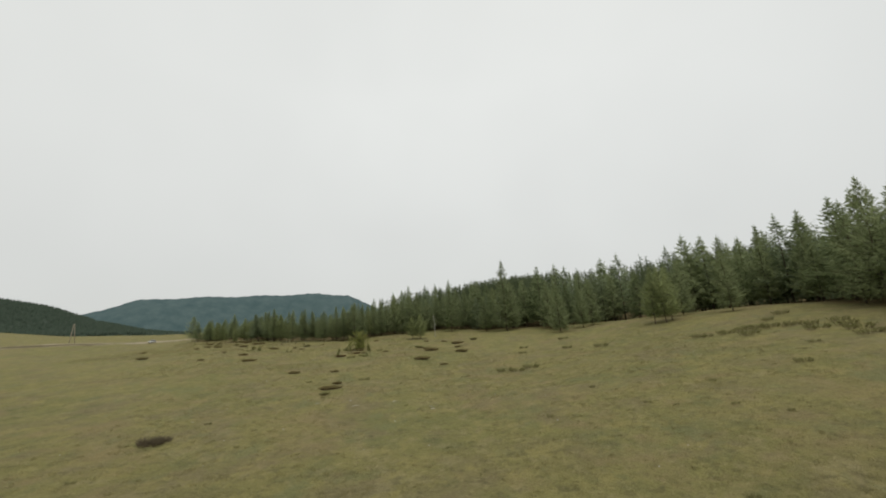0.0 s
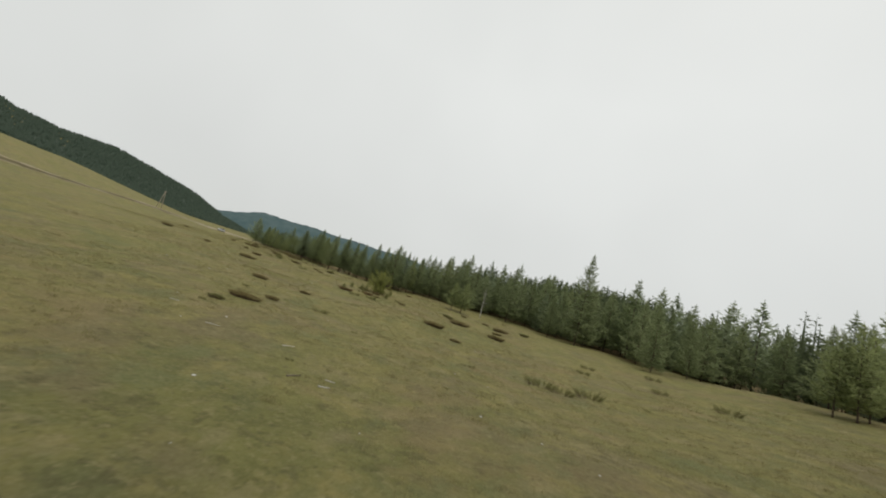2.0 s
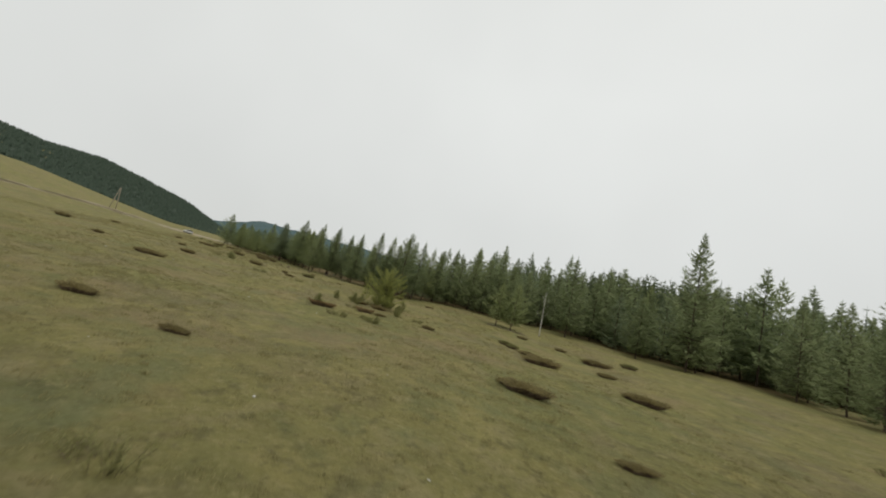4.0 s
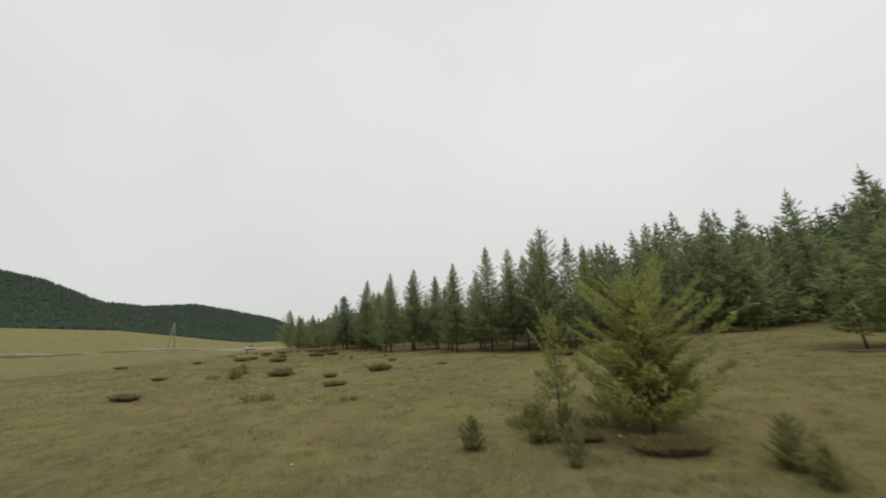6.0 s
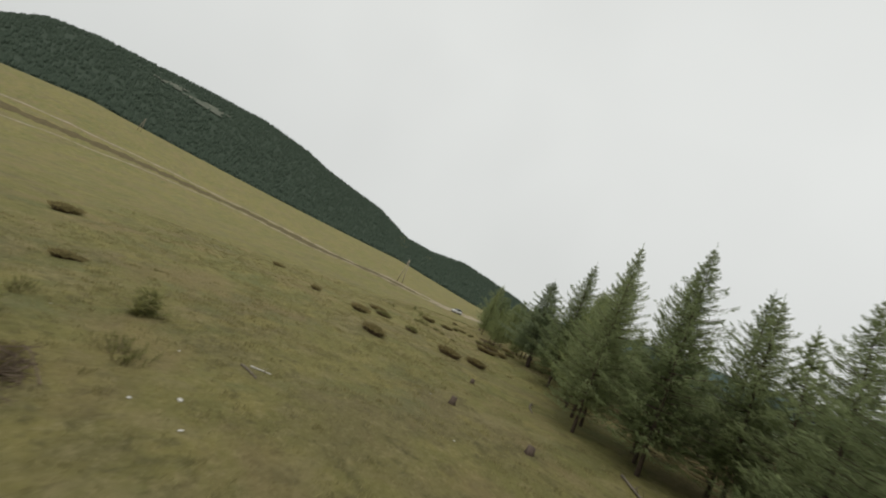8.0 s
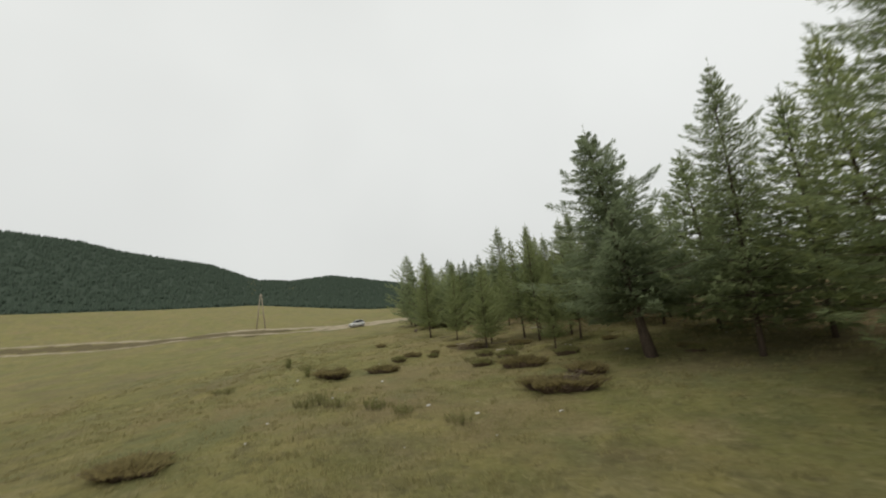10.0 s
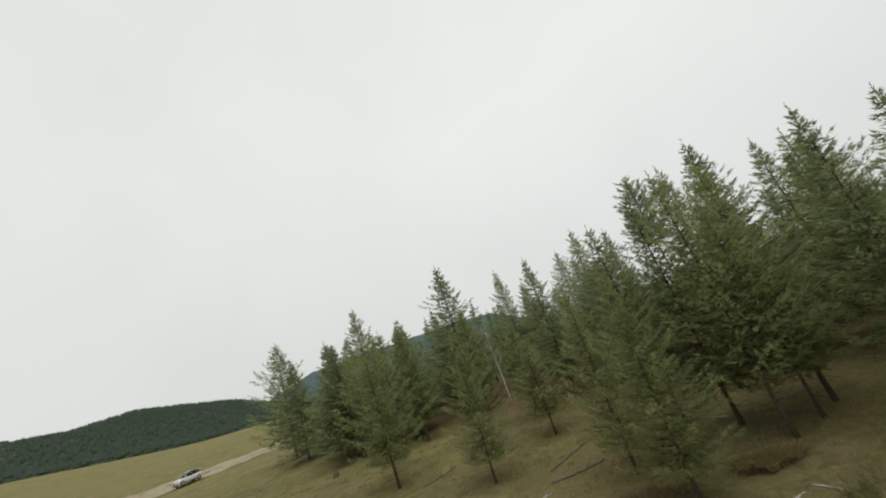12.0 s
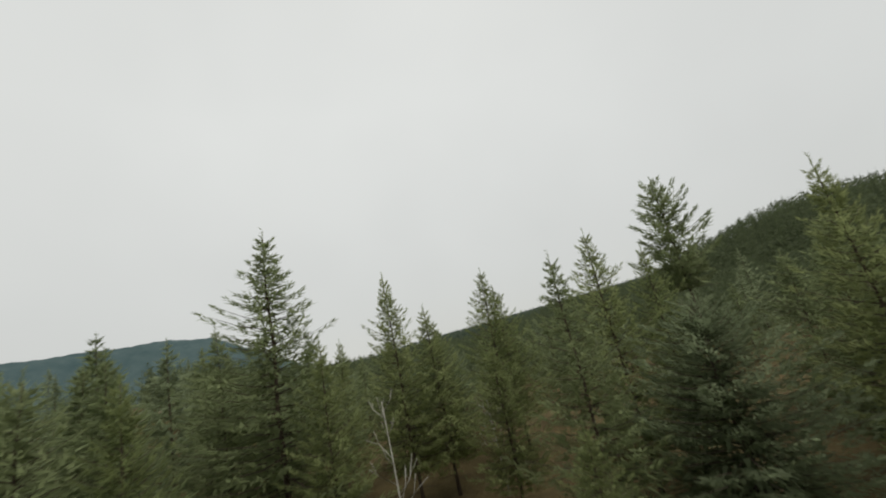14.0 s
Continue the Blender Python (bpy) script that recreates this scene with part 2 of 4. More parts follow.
def ground_z(x, y):
    """The land's height; takes numbers or arrays."""
    x, y = np.asarray(x, float), np.asarray(y, float)
    weight, rest = 0.15, 0.0
    for cx, cy, cz in MEADOW + BANKS:
        w = np.exp(-((x - cx) ** 2 + (y - cy) ** 2) / 968.0)
        weight = weight + w
        rest = rest + w * (cz - (-14.3 - 0.0064 * cx + 0.106 * cy))
    near = -14.3 - 0.0064 * np.clip(x, -600, 600) + 0.106 * np.clip(y, -200, 290) + 0.015 * np.clip(y - 290, 0, 700) + rest / weight
    r = np.hypot(x - HX, y - HY)
    az = np.degrees(np.arctan2(HX - x, y - HY))
    edge = np.tan(np.radians(np.interp(az, *zip(*EDGE))))
    ridge = np.tan(np.radians(np.interp(az, *zip(*RIDGE))))
    far = HZ + np.minimum(r, R_EDGE) * edge
    far = far + (R_RIDGE * ridge - R_EDGE * edge) * smooth(R_EDGE, R_RIDGE, r) - 0.15 * np.maximum(r - R_RIDGE, 0)
    side = smooth(20, 45, az) * (1 - smooth(120, 150, az))
    mix = smooth(150, 420, r) * side
    knoll = 8 * smooth(300, 800, r) * np.exp(-((az - 12) / 16) ** 2)
    slope = 0.08 * np.clip(x - 35, 0, 500) * smooth(190, 350, y + 0.5 * x)
    dell = 7 * smooth(215, 285, y) * (1 - smooth(-40, 20, x)) * smooth(-140, -112, x)
    return near * (1 - mix) + far * mix + knoll + slope - dell

# ---- helpers for meshes ----


def mesh_of(name, verts, faces, material, smooth_shade=False):
    me = bpy.data.meshes.new(name)
    me.from_pydata(verts, [], faces)
    me.materials.append(material)
    if smooth_shade:
        me.polygons.foreach_set("use_smooth", [True] * len(me.polygons))
    me.update()
    return me


def part(name, me, parent, label=""):
    ob = new(name, me)
    ob.parent = parent
    return tagged(ob, label)


def bm_mesh(name, bm, material, smooth_shade=False):
    me = bpy.data.meshes.new(name)
    bm.to_mesh(me)
    bm.free()
    me.materials.append(material)
    if smooth_shade:
        me.polygons.foreach_set("use_smooth", [True] * len(me.polygons))
    return me


class Soup:
    """Collects tubes and needle sprays into one mesh."""

    def __init__(self):
        self.v, self.f = [], []

    def tube(self, points, radii, sides=6):
        start = len(self.v)
        points = [Vector(p) for p in points]
        for i, p in enumerate(points):
            d = (points[min(i + 1, len(points) - 1)] - points[max(i - 1, 0)]).normalized()
            a = d.orthogonal().normalized()
            b = d.cross(a)
            for k in range(sides):
                t = 2 * math.pi * k / sides
                self.v.append(p + (a * math.cos(t) + b * math.sin(t)) * radii[i])
        for i in range(len(points) - 1):
            for k in range(sides):
                p0, p1 = start + i * sides + k, start + i * sides + (k + 1) % sides
                self.f.append((p0, p1, p1 + sides, p0 + sides))
        self.f.append(tuple(range(start + sides - 1, start - 1, -1)))
        top = start + (len(points) - 1) * sides
        self.f.append(tuple(range(top, top + sides)))

    def blade(self, p, d, length, width, rng):
        """One slim pointed needle tuft."""
        d = Vector(d).normalized()
        side = d.cross(Vector((rng.uniform(-1, 1), rng.uniform(-1, 1), rng.uniform(-1, 1)))).normalized() * width
        i = len(self.v)
        p = Vector(p)
        self.v += [p - side, p + side, p + d * length]
        self.f.append((i, i + 1, i + 2))

    def mesh(self, name, material, smooth_shade=False):
        return mesh_of(name, [tuple(v) for v in self.v], self.f, material, smooth_shade)


def lattice(ix, iy, seed):
    h = np.sin(ix * 127.1 + iy * 311.7 + seed * 74.7) * 43758.5453
    return h - np.floor(h)


def soft_noise(x, y, seed):
    ix, iy = np.floor(x), np.floor(y)
    fx, fy = x - ix, y - iy
    fx, fy = fx * fx * (3 - 2 * fx), fy * fy * (3 - 2 * fy)
    a, b = lattice(ix, iy, seed), lattice(ix + 1, iy, seed)
    c, d = lattice(ix, iy + 1, seed), lattice(ix + 1, iy + 1, seed)
    return a + (b - a) * fx + (c - a) * fy + (a - b - c + d) * fx * fy - 0.5


def land(x, y):
    """The ground's height with its small unevenness."""
    x, y = np.asarray(x, float), np.asarray(y, float)
    return ground_z(x, y) + 0.7 * soft_noise(x / 14, y / 14, 1) + 0.3 * soft_noise(x / 5.5, y / 5.5, 2)


WOOD_EDGE = [(-160, 300), (-137, 222), (-120, 212), (-105, 203), (-90, 196), (-75, 184), (-60, 173), (-45, 163), (-34, 161), (-20, 174), (0, 186),
             (16, 168), (40, 158), (60, 168), (76, 150), (78, 128), (84, 105), (82, 84), (74, 64), (84, 30), (130, -40)]


def in_wood(x, y):
    """How far inside the wood's edge a place lies (north or east of it), in metres, roughly."""
    ex, ey = zip(*WOOD_EDGE[:15])
    north = y - np.interp(x, ex, ey)
    sx, sy = zip(*WOOD_EDGE[14:])
    east = x - np.interp(y, sy[::-1], sx[::-1])
    inside = np.where(y < 150, east, np.where(x > 76, 40.0, north))
    return np.where(x < -137 + (y - 222) * -0.29, -20.0, inside)


# ---- ground ----


def spread(near_lo, near_hi, step, lo, hi):
    out = list(np.arange(near_lo, near_hi + 0.1, step))
    d = step
    while out[-1] < hi:
        d *= 1.12
        out.append(out[-1] + min(d, 130))
    d = step
    while out[0] > lo:
        d *= 1.12
        out.insert(0, out[0] - min(d, 130))
    return np.array(out)


gx, gy = spread(-330, 105, 2.5, -4300, 4300), spread(-12, 262, 2.5, -1500, 4300)
GX, GY = np.meshgrid(gx, gy)
GZ = land(GX, GY)
n = len(gx)
idx = np.arange(len(gy) * n).reshape(len(gy), n)
quads = np.stack([idx[:-1, :-1], idx[:-1, 1:], idx[1:, 1:], idx[1:, :-1]], -1).reshape(-1, 4)
ground_mesh = mesh_of("ground", np.stack([GX, GY, GZ], -1).reshape(-1, 3).tolist(), quads.tolist(), M_MEADOW, True)
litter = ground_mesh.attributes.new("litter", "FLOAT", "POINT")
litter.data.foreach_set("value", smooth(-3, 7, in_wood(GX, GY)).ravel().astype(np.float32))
ground = tagged(new("ground", ground_mesh), "dry straw-coloured steppe meadow with bare brown patches", "meadow", kind="structure")


def ribbon(name, line, width, material, lift, label, category):
    """A strip of track laid over the land along a line of places."""
    pts = []
    for i in range(len(line) - 1):
        p0, p1, p2, p3 = (np.array(line[max(0, min(len(line) - 1, i + k))], float) for k in (-1, 0, 1, 2))
        for s in np.linspace(0, 1, 24, endpoint=False):
            pts.append(0.5 * (2 * p1 + (p2 - p0) * s + (2 * p0 - 5 * p1 + 4 * p2 - p3) * s * s + (3 * p1 - p0 - 3 * p2 + p3) * s ** 3))
    pts = np.array(pts)
    d = np.gradient(pts, axis=0)
    nrm = np.stack([-d[:, 1], d[:, 0]], 1) / np.hypot(d[:, 0], d[:, 1])[:, None]
    verts, faces = [], []
    cols = 5
    for i, (p, q) in enumerate(zip(pts, nrm)):
        wobble = width * (1 + 0.25 * math.sin(i * 0.7) + 0.15 * math.sin(i * 1.9 + 1))
        for k in range(cols):
            u = (k / (cols - 1) - 0.5) * wobble
            x, y = p + q * u
            verts.append((x, y, float(land(x, y)) + lift * (1 - 0.5 * abs(2 * k / (cols - 1) - 1))))
    for i in range(len(pts) - 1):
        for k in range(cols - 1):
            a = i * cols + k
            faces.append((a, a + 1, a + cols + 1, a + cols))
    return tagged(new(name, mesh_of(name, verts, faces, material, True)), label, category, kind="structure")


UPPER = [(-96, 420), (-118, 330), (-138, 275), (-152, 250), (-161, 237), (-172, 229), (-188, 222), (-215, 218), (-252, 213), (-288, 200), (-312, 176), (-328, 148), (-337, 118), (-338, 88), (-338, 50), (-340, -30), (-345, -140)]
LOWER = [(-158, 236), (-163, 227), (-170, 219.5), (-186, 212), (-215, 206), (-250, 198), (-280, 184), (-298, 161), (-307, 136), (-307, 112), (-300, 86), (-292, 55), (-288, 0), (-290, -100)]
MIDST = [(-181, 216.5), (-215, 212), (-251, 205.5), (-284, 192), (-305, 168), (-318, 142), (-322, 115), (-319, 87), (-315, 52), (-314, -20), (-318, -120)]
ribbon("road", UPPER, 3.4, M_ROAD, 0.16, "pale rutted dirt road across the meadow", "dirt road")
ribbon("road_verge", MIDST, 11.0, M_VERGE, 0.13, "brown trampled strip between the dirt tracks", "track verge")
ribbon("road_pad", [(-150, 247), (-157, 237), (-164, 229), (-174, 223)], 5.0, M_ROAD, 0.145, "bare pale earth where the two tracks meet", "dirt road")
ribbon("road_lower", LOWER, 2.6, M_ROAD, 0.16, "second pale dirt track joining the road", "dirt road")

# ---- distant hills ----


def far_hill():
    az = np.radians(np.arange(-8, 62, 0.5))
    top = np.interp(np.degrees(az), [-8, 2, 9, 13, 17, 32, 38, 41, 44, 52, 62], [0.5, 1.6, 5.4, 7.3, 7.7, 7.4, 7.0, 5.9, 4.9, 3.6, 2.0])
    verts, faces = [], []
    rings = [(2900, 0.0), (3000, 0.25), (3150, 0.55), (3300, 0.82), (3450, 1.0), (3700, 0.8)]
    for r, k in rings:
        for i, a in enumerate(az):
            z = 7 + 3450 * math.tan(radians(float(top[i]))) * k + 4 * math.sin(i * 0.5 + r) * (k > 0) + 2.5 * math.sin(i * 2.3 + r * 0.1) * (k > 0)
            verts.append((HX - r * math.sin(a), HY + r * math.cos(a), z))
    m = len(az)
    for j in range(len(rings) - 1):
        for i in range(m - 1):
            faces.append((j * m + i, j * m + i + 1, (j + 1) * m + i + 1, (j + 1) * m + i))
    return tagged(new("backdrop", mesh_of("backdrop", verts, faces, M_FARHILL, True)), "wooded hills far across the valley, haze blue-grey in their colour", "hills", kind="structure")


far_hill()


def cone_wood(name, places, heights, radii, material, label, category, sides=5):
    """Many simple layered conifers in one mesh, for woods too far off to count."""
    rng = np.random.default_rng(5)
    verts, faces = [], []
    for (x, y, z), h, r in zip(places, heights, radii):
        base = len(verts)
        for z0, z1, k in ((0.08, 0.7, 1.0), (0.45, 1.0, 0.6)):
            s = len(verts)
            turn = rng.uniform(0, 6.28)
            for j in range(sides):
                t = turn + 6.283 * j / sides
                q = r * k * rng.uniform(0.7, 1.15)
                verts.append((x + q * math.cos(t), y + q * math.sin(t), z + h * (z0 + rng.uniform(-0.03, 0.03))))
            verts.append((x, y, z + h * z1))
            for j in range(sides):
                faces.append((s + j, s + (j + 1) % sides, s + sides))
    return tagged(new(name, mesh_of(name, verts, faces, material, True)), label, category, kind="stuff")


wood_rng = np.random.default_rng(11)


def hill_wood():
    az = np.radians(wood_rng.uniform(30, 128, 19000))
    r = np.sqrt(wood_rng.uniform(R_EDGE ** 2, 1460 ** 2, 19000))
    x, y = HX - r * np.sin(az), HY + r * np.cos(az)
    edge = r > R_EDGE + 25 * np.sin(az * 31) + 18 * np.sin(az * 77)
    bare = (np.abs(np.degrees(az) - 95.3) < 3.4 + 1.4 * np.sin(r / 14)) & (np.abs(r - 1070 - 9 * (np.degrees(az) - 95.3) + 14 * np.sin(az * 160)) < 26)
    keep = edge & ~bare
    x, y = x[keep], y[keep]
    return cone_wood("hill_woods", list(zip(x, y, ground_z(x, y) - 1)), wood_rng.uniform(8, 13, len(x)), wood_rng.uniform(4.2, 6.6, len(x)), M_WOODS,
                     "dark green conifer woods covering the hillside", "woods", 4)


hill_wood()


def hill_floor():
    """A dark sheet in the trees' needle colour beneath them, a little over the ground."""
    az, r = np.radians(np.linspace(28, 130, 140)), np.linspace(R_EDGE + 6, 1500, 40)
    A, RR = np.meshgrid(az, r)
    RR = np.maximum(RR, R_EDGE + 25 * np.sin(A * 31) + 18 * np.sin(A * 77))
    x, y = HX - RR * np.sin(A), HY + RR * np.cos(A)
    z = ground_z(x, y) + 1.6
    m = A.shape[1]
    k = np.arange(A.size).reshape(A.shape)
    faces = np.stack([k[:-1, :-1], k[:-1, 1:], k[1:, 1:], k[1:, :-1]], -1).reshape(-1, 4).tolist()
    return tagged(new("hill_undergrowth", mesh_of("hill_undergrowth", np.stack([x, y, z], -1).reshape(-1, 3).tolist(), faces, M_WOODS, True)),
                  "dark needle-coloured sheet between the trees of the hillside", "undergrowth", kind="stuff")


hill_floor()


def clearing(name, az0, r0, half_az, half_r, label):
    """A bare rocky patch among the hillside's trees, with an uneven outline."""
    verts, faces, rings, m = [], [], 6, 40
    for j in range(rings + 1):
        for k in range(m):
            t = 6.2832 * k / m
            q = j / rings * (1 + 0.22 * math.sin(3 * t + 1) + 0.16 * math.sin(5 * t) + 0.1 * math.sin(9 * t + 2))
            az, r = radians(az0 + half_az * q * math.cos(t)), r0 + half_r * q * math.sin(t)
            x, y = HX - r * math.sin(az), HY + r * math.cos(az)
            verts.append((x, y, float(ground_z(x, y)) + 4.5))
    for j in range(rings):
        for k in range(m):
            faces.append((j * m + k, j * m + (k + 1) % m, (j + 1) * m + (k + 1) % m, (j + 1) * m + k))
    return tagged(new(name, mesh_of(name, verts, faces, M_SCREE, True)), label, "rocky clearing", kind="stuff")


clearing("rocky_clearing", 94.2, 1062, 2.2, 24, "pale rocky clearing on the wooded hillside")
clearing("rocky_clearing", 98.2, 1098, 1.5, 20, "pale rocky clearing on the wooded hillside")

# ---- conifers ----


def crown_mesh(name, h, radius, clear, gap, arms, tufts, seed, material, droop=0.25, ragged=0.3, size=0.3, taper=1.0, curl=0.3, slim=0.15, rise=0.55, wood=None):
    """Whorls of boughs, each a flat fan of needle tufts with an upturned tip, round a dense inner mass; wood gathers the boughs."""
    rng = np.random.default_rng(seed)
    roots, ways, lengths, widths = [], [], [], []
    z, turn = clear, 0.0
    while z < h - 0.55:
        s = (z - clear) / (h - clear)
        reach = radius * ((1 - s) ** taper * min(1, 0.42 + 1.75 * (1 - s)) * 0.98 + 0.02) * (0.62 + 0.38 * min(1, (s + 0.03) * 6))
        count = max(4, round(arms * (1 - 0.35 * s)))
        turn += 1.1
        for k in range(count):
            a = turn + 6.283 * (k + rng.uniform(-0.38, 0.38)) / count
            long = reach * (1 + rng.uniform(-ragged, ragged * 0.75)) * (1.22 if rng.random() < 0.1 else 1)
            slope = rise * s ** 1.3 - droop * (1 - s) + rng.uniform(-0.12, 0.12)
            out = np.array((math.cos(a), math.sin(a), 0.0))
            side = np.array((-math.sin(a), math.cos(a), 0.0))
            root = np.array((0, 0, z + rng.uniform(-0.3, 0.3) * gap))
            n = max(6, round(tufts * (0.3 + 0.7 * long / radius)))
            u = rng.uniform(0.12, 1.0, n) ** 0.7
            fan = (0.34 * long * (1 - u) + 0.05 + 0.02 * long) * rng.uniform(-1, 1, n)
            lift = long * (slope * u + curl * u * u) - np.abs(fan) * 0.25 - rng.uniform(0, 0.16, n) * (0.4 + 0.4 * long)
            p = root + out * (long * u)[:, None] + side * fan[:, None]
            p[:, 2] += lift
            lean = np.sign(fan) * (0.75 - 0.5 * u) + rng.normal(0, 0.35, n)
            d = out * rng.uniform(0.5, 1.0, n)[:, None] + side * lean[:, None]
            d[:, 2] += slope + 2 * curl * u * 0.6 + rng.normal(0, 0.36, n)
            roots.append(p)
            ways.append(d)
            lengths.append(size * rng.uniform(0.6, 1.25, n) * min(1, 0.45 + 0.85 * (1 - s)))
            widths.append(rng.uniform(0.6, 1.2, n) * slim)
            if wood and long > 0.6:
                pts = [tuple(root + out * long * q + np.array((0, 0, long * (slope * q + curl * q * q)))) for q in (0, 0.45, 0.88)]
                wood.tube(pts, [0.012 + 0.009 * long, 0.008 + 0.004 * long, 0.004], 3)
        z += gap * (1.15 - 0.62 * s) * rng.uniform(0.8, 1.2)
    # the shaded inner mass of older twigs, and the leader
    n = round(len(roots) * tufts * 0.09)
    s, a = rng.uniform(0, 0.9, n) ** 1.15, rng.uniform(0, 6.283, n)
    q = radius * (1 - s) ** max(taper, 0.8) * rng.uniform(0.05, 0.55, n)
    roots.append(np.stack([q * np.cos(a), q * np.sin(a), clear + (h - clear) * s + 0.1 * q], 1))
    ways.append(np.stack([np.cos(a), np.sin(a), rng.normal(-0.1, 0.4, n)], 1))
    lengths.append(size * rng.uniform(1.2, 2.0, n) * (1.05 - 0.6 * s))
    widths.append(rng.uniform(1.1, 1.8, n) * slim)
    n = 26
    roots.append(np.stack([np.zeros(n), np.zeros(n), np.linspace(h - min(1.4, h * 0.12), h - 0.05, n)], 1))
    ways.append(np.stack([rng.normal(0, 0.5, n), rng.normal(0, 0.5, n), np.ones(n)], 1))
    lengths.append(np.linspace(min(0.42, size * 1.1), min(0.22, size * 0.6), n))
    widths.append(np.full(n, 0.12))
    p, d, ln, wd = np.concatenate(roots), np.concatenate(ways), np.concatenate(lengths), np.concatenate(widths)
    d /= np.linalg.norm(d, axis=1)[:, None]
    face = np.stack([rng.normal(0, 0.55, len(p)), rng.normal(0, 0.55, len(p)), np.ones(len(p))], 1)
    side = np.cross(d, face)
    side /= np.maximum(np.linalg.norm(side, axis=1), 1e-6)[:, None]
    across = side * (ln * wd)[:, None]
    verts = np.stack([p - across, p + across, p + d * ln[:, None]], 1).reshape(-1, 3).tolist()
    faces = np.arange(len(p) * 3).reshape(-1, 3).tolist()
    needles = len(faces)
    if wood:
        verts_wood, first = [tuple(v) for v in wood.v], len(verts)
        verts += verts_wood
        faces += [tuple(k + first for k in face) for face in wood.f]
    me = mesh_of(name, verts, faces, material)
    if wood:
        me.materials.append(M_BARK)
        me.polygons.foreach_set("material_index", [0] * needles + [1] * len(wood.f))
    return me


def trunk_soup(h, r, seed, sides=8):
    rng = random.Random(seed)
    soup = Soup()
    pts, rad = [], []
    for i in range(7):
        s = i / 6
        pts.append((rng.uniform(-0.05, 0.05) * (0 < i < 6), rng.uniform(-0.05, 0.05) * (0 < i < 6), -0.5 + (h * 0.96 + 0.5) * s))
        rad.append(r * (1 - s) ** 0.8 * (1.45 if i == 0 else 1) + 0.012)
    soup.tube(pts, rad, sides)
    return soup


def conifer(kind, h, radius, clear, gap, arms, tufts, seed, material, label, bare=0, thick=0.085, boughs=True, **more):
    tree = tagged(new(kind), label, "tree", "trees of the wood")
    stem, wood = trunk_soup(h, thick, seed, 8 if boughs else 5), Soup()
    rng = random.Random(seed + 50)
    for i in range(bare):
        z, a, ln = rng.uniform(0.8, clear + 1.5), rng.uniform(0, 6.283), rng.uniform(0.5, 1.3)
        wood.tube([(0, 0, z), (math.cos(a) * ln, math.sin(a) * ln, z - ln * rng.uniform(-0.1, 0.35))], [0.02, 0.006], 3)
    crown = crown_mesh("crown", h, radius, clear, gap, arms, tufts, seed, material, wood=wood if boughs else None, **more)
    part("trunk", stem.mesh("trunk", M_BARK, True), tree)
    part("crown", crown, tree)
    return tree


H0 = 13.0
SPRUCE = "dark green spruce with drooping ragged boughs at the wood's edge"
LARCH = "tall larch with thin feathery grey-green boughs in the wood"
PINE = "young yellow-green pine with an open bushy crown"
TALL_PINE = "tall thin pine with a bare stem and an open rounded crown"
DEEP = "conifer with a ragged dull green crown deeper in the wood"
KINDS = [
    conifer("spruce", H0, 3.9, 1.3, 0.48, 6, 42, 1, M_SPRUCE, SPRUCE, bare=8, droop=0.30, size=0.52),
    conifer("spruce", H0, 3.4, 1.6, 0.48, 6, 40, 2, M_SPRUCE, SPRUCE, bare=10, droop=0.22, ragged=0.4, size=0.50),
    conifer("spruce", H0, 4.3, 1.1, 0.50, 6, 44, 3, M_SPRUCE, SPRUCE, bare=6, droop=0.25, ragged=0.4, taper=0.9, size=0.52),
    conifer("larch", H0, 3.2, 2.0, 0.50, 6, 38, 4, M_LARCH, LARCH, bare=12, droop=0.05, ragged=0.45, taper=0.85, size=0.48, curl=0.35),
    conifer("larch", H0, 3.6, 1.6, 0.50, 6, 40, 5, M_LARCH, LARCH, bare=12, droop=0.05, ragged=0.5, taper=0.8, size=0.48, curl=0.35),
    conifer("spruce", H0, 4.6, 1.9, 0.50, 7, 42, 6, M_SPRUCE, SPRUCE, bare=8, droop=0.1, ragged=0.45, taper=0.8, size=0.50),
]
# closer to the flight, with many more and smaller needle tufts
FINE = [
    conifer("spruce", H0, 3.0, 1.9, 0.47, 7, 84, 11, M_SPRUCE, SPRUCE, bare=10, droop=0.25, size=0.29, taper=0.9, slim=0.145),
    conifer("spruce", H0, 2.7, 2.2, 0.47, 7, 78, 12, M_LARCH, SPRUCE, bare=12, droop=0.12, ragged=0.4, size=0.29, taper=0.85, slim=0.145),
    conifer("larch", H0, 2.7, 2.6, 0.48, 7, 76, 14, M_LARCH, LARCH, bare=14, droop=0.05, ragged=0.45, size=0.28, taper=0.8, curl=0.35, slim=0.145),
    conifer("spruce", H0, 3.5, 2.0, 0.48, 7, 105, 16, M_SPRUCE, SPRUCE, bare=10, droop=0.15, ragged=0.45, size=0.30, taper=0.75, thick=0.23, slim=0.145),
    conifer("pine", H0, 1.8, 7.4, 0.42, 6, 120, 17, M_SPRUCE, TALL_PINE, bare=14, droop=-0.2, ragged=0.35, size=0.28, taper=0.4, slim=0.135),
    conifer("spruce", H0, 4.9, 0.9, 0.46, 8, 170, 18, M_DARK, "low broad dark spruce with dense boughs down to the ground", droop=0.15, ragged=0.35, size=0.34, taper=0.55, slim=0.145),
]
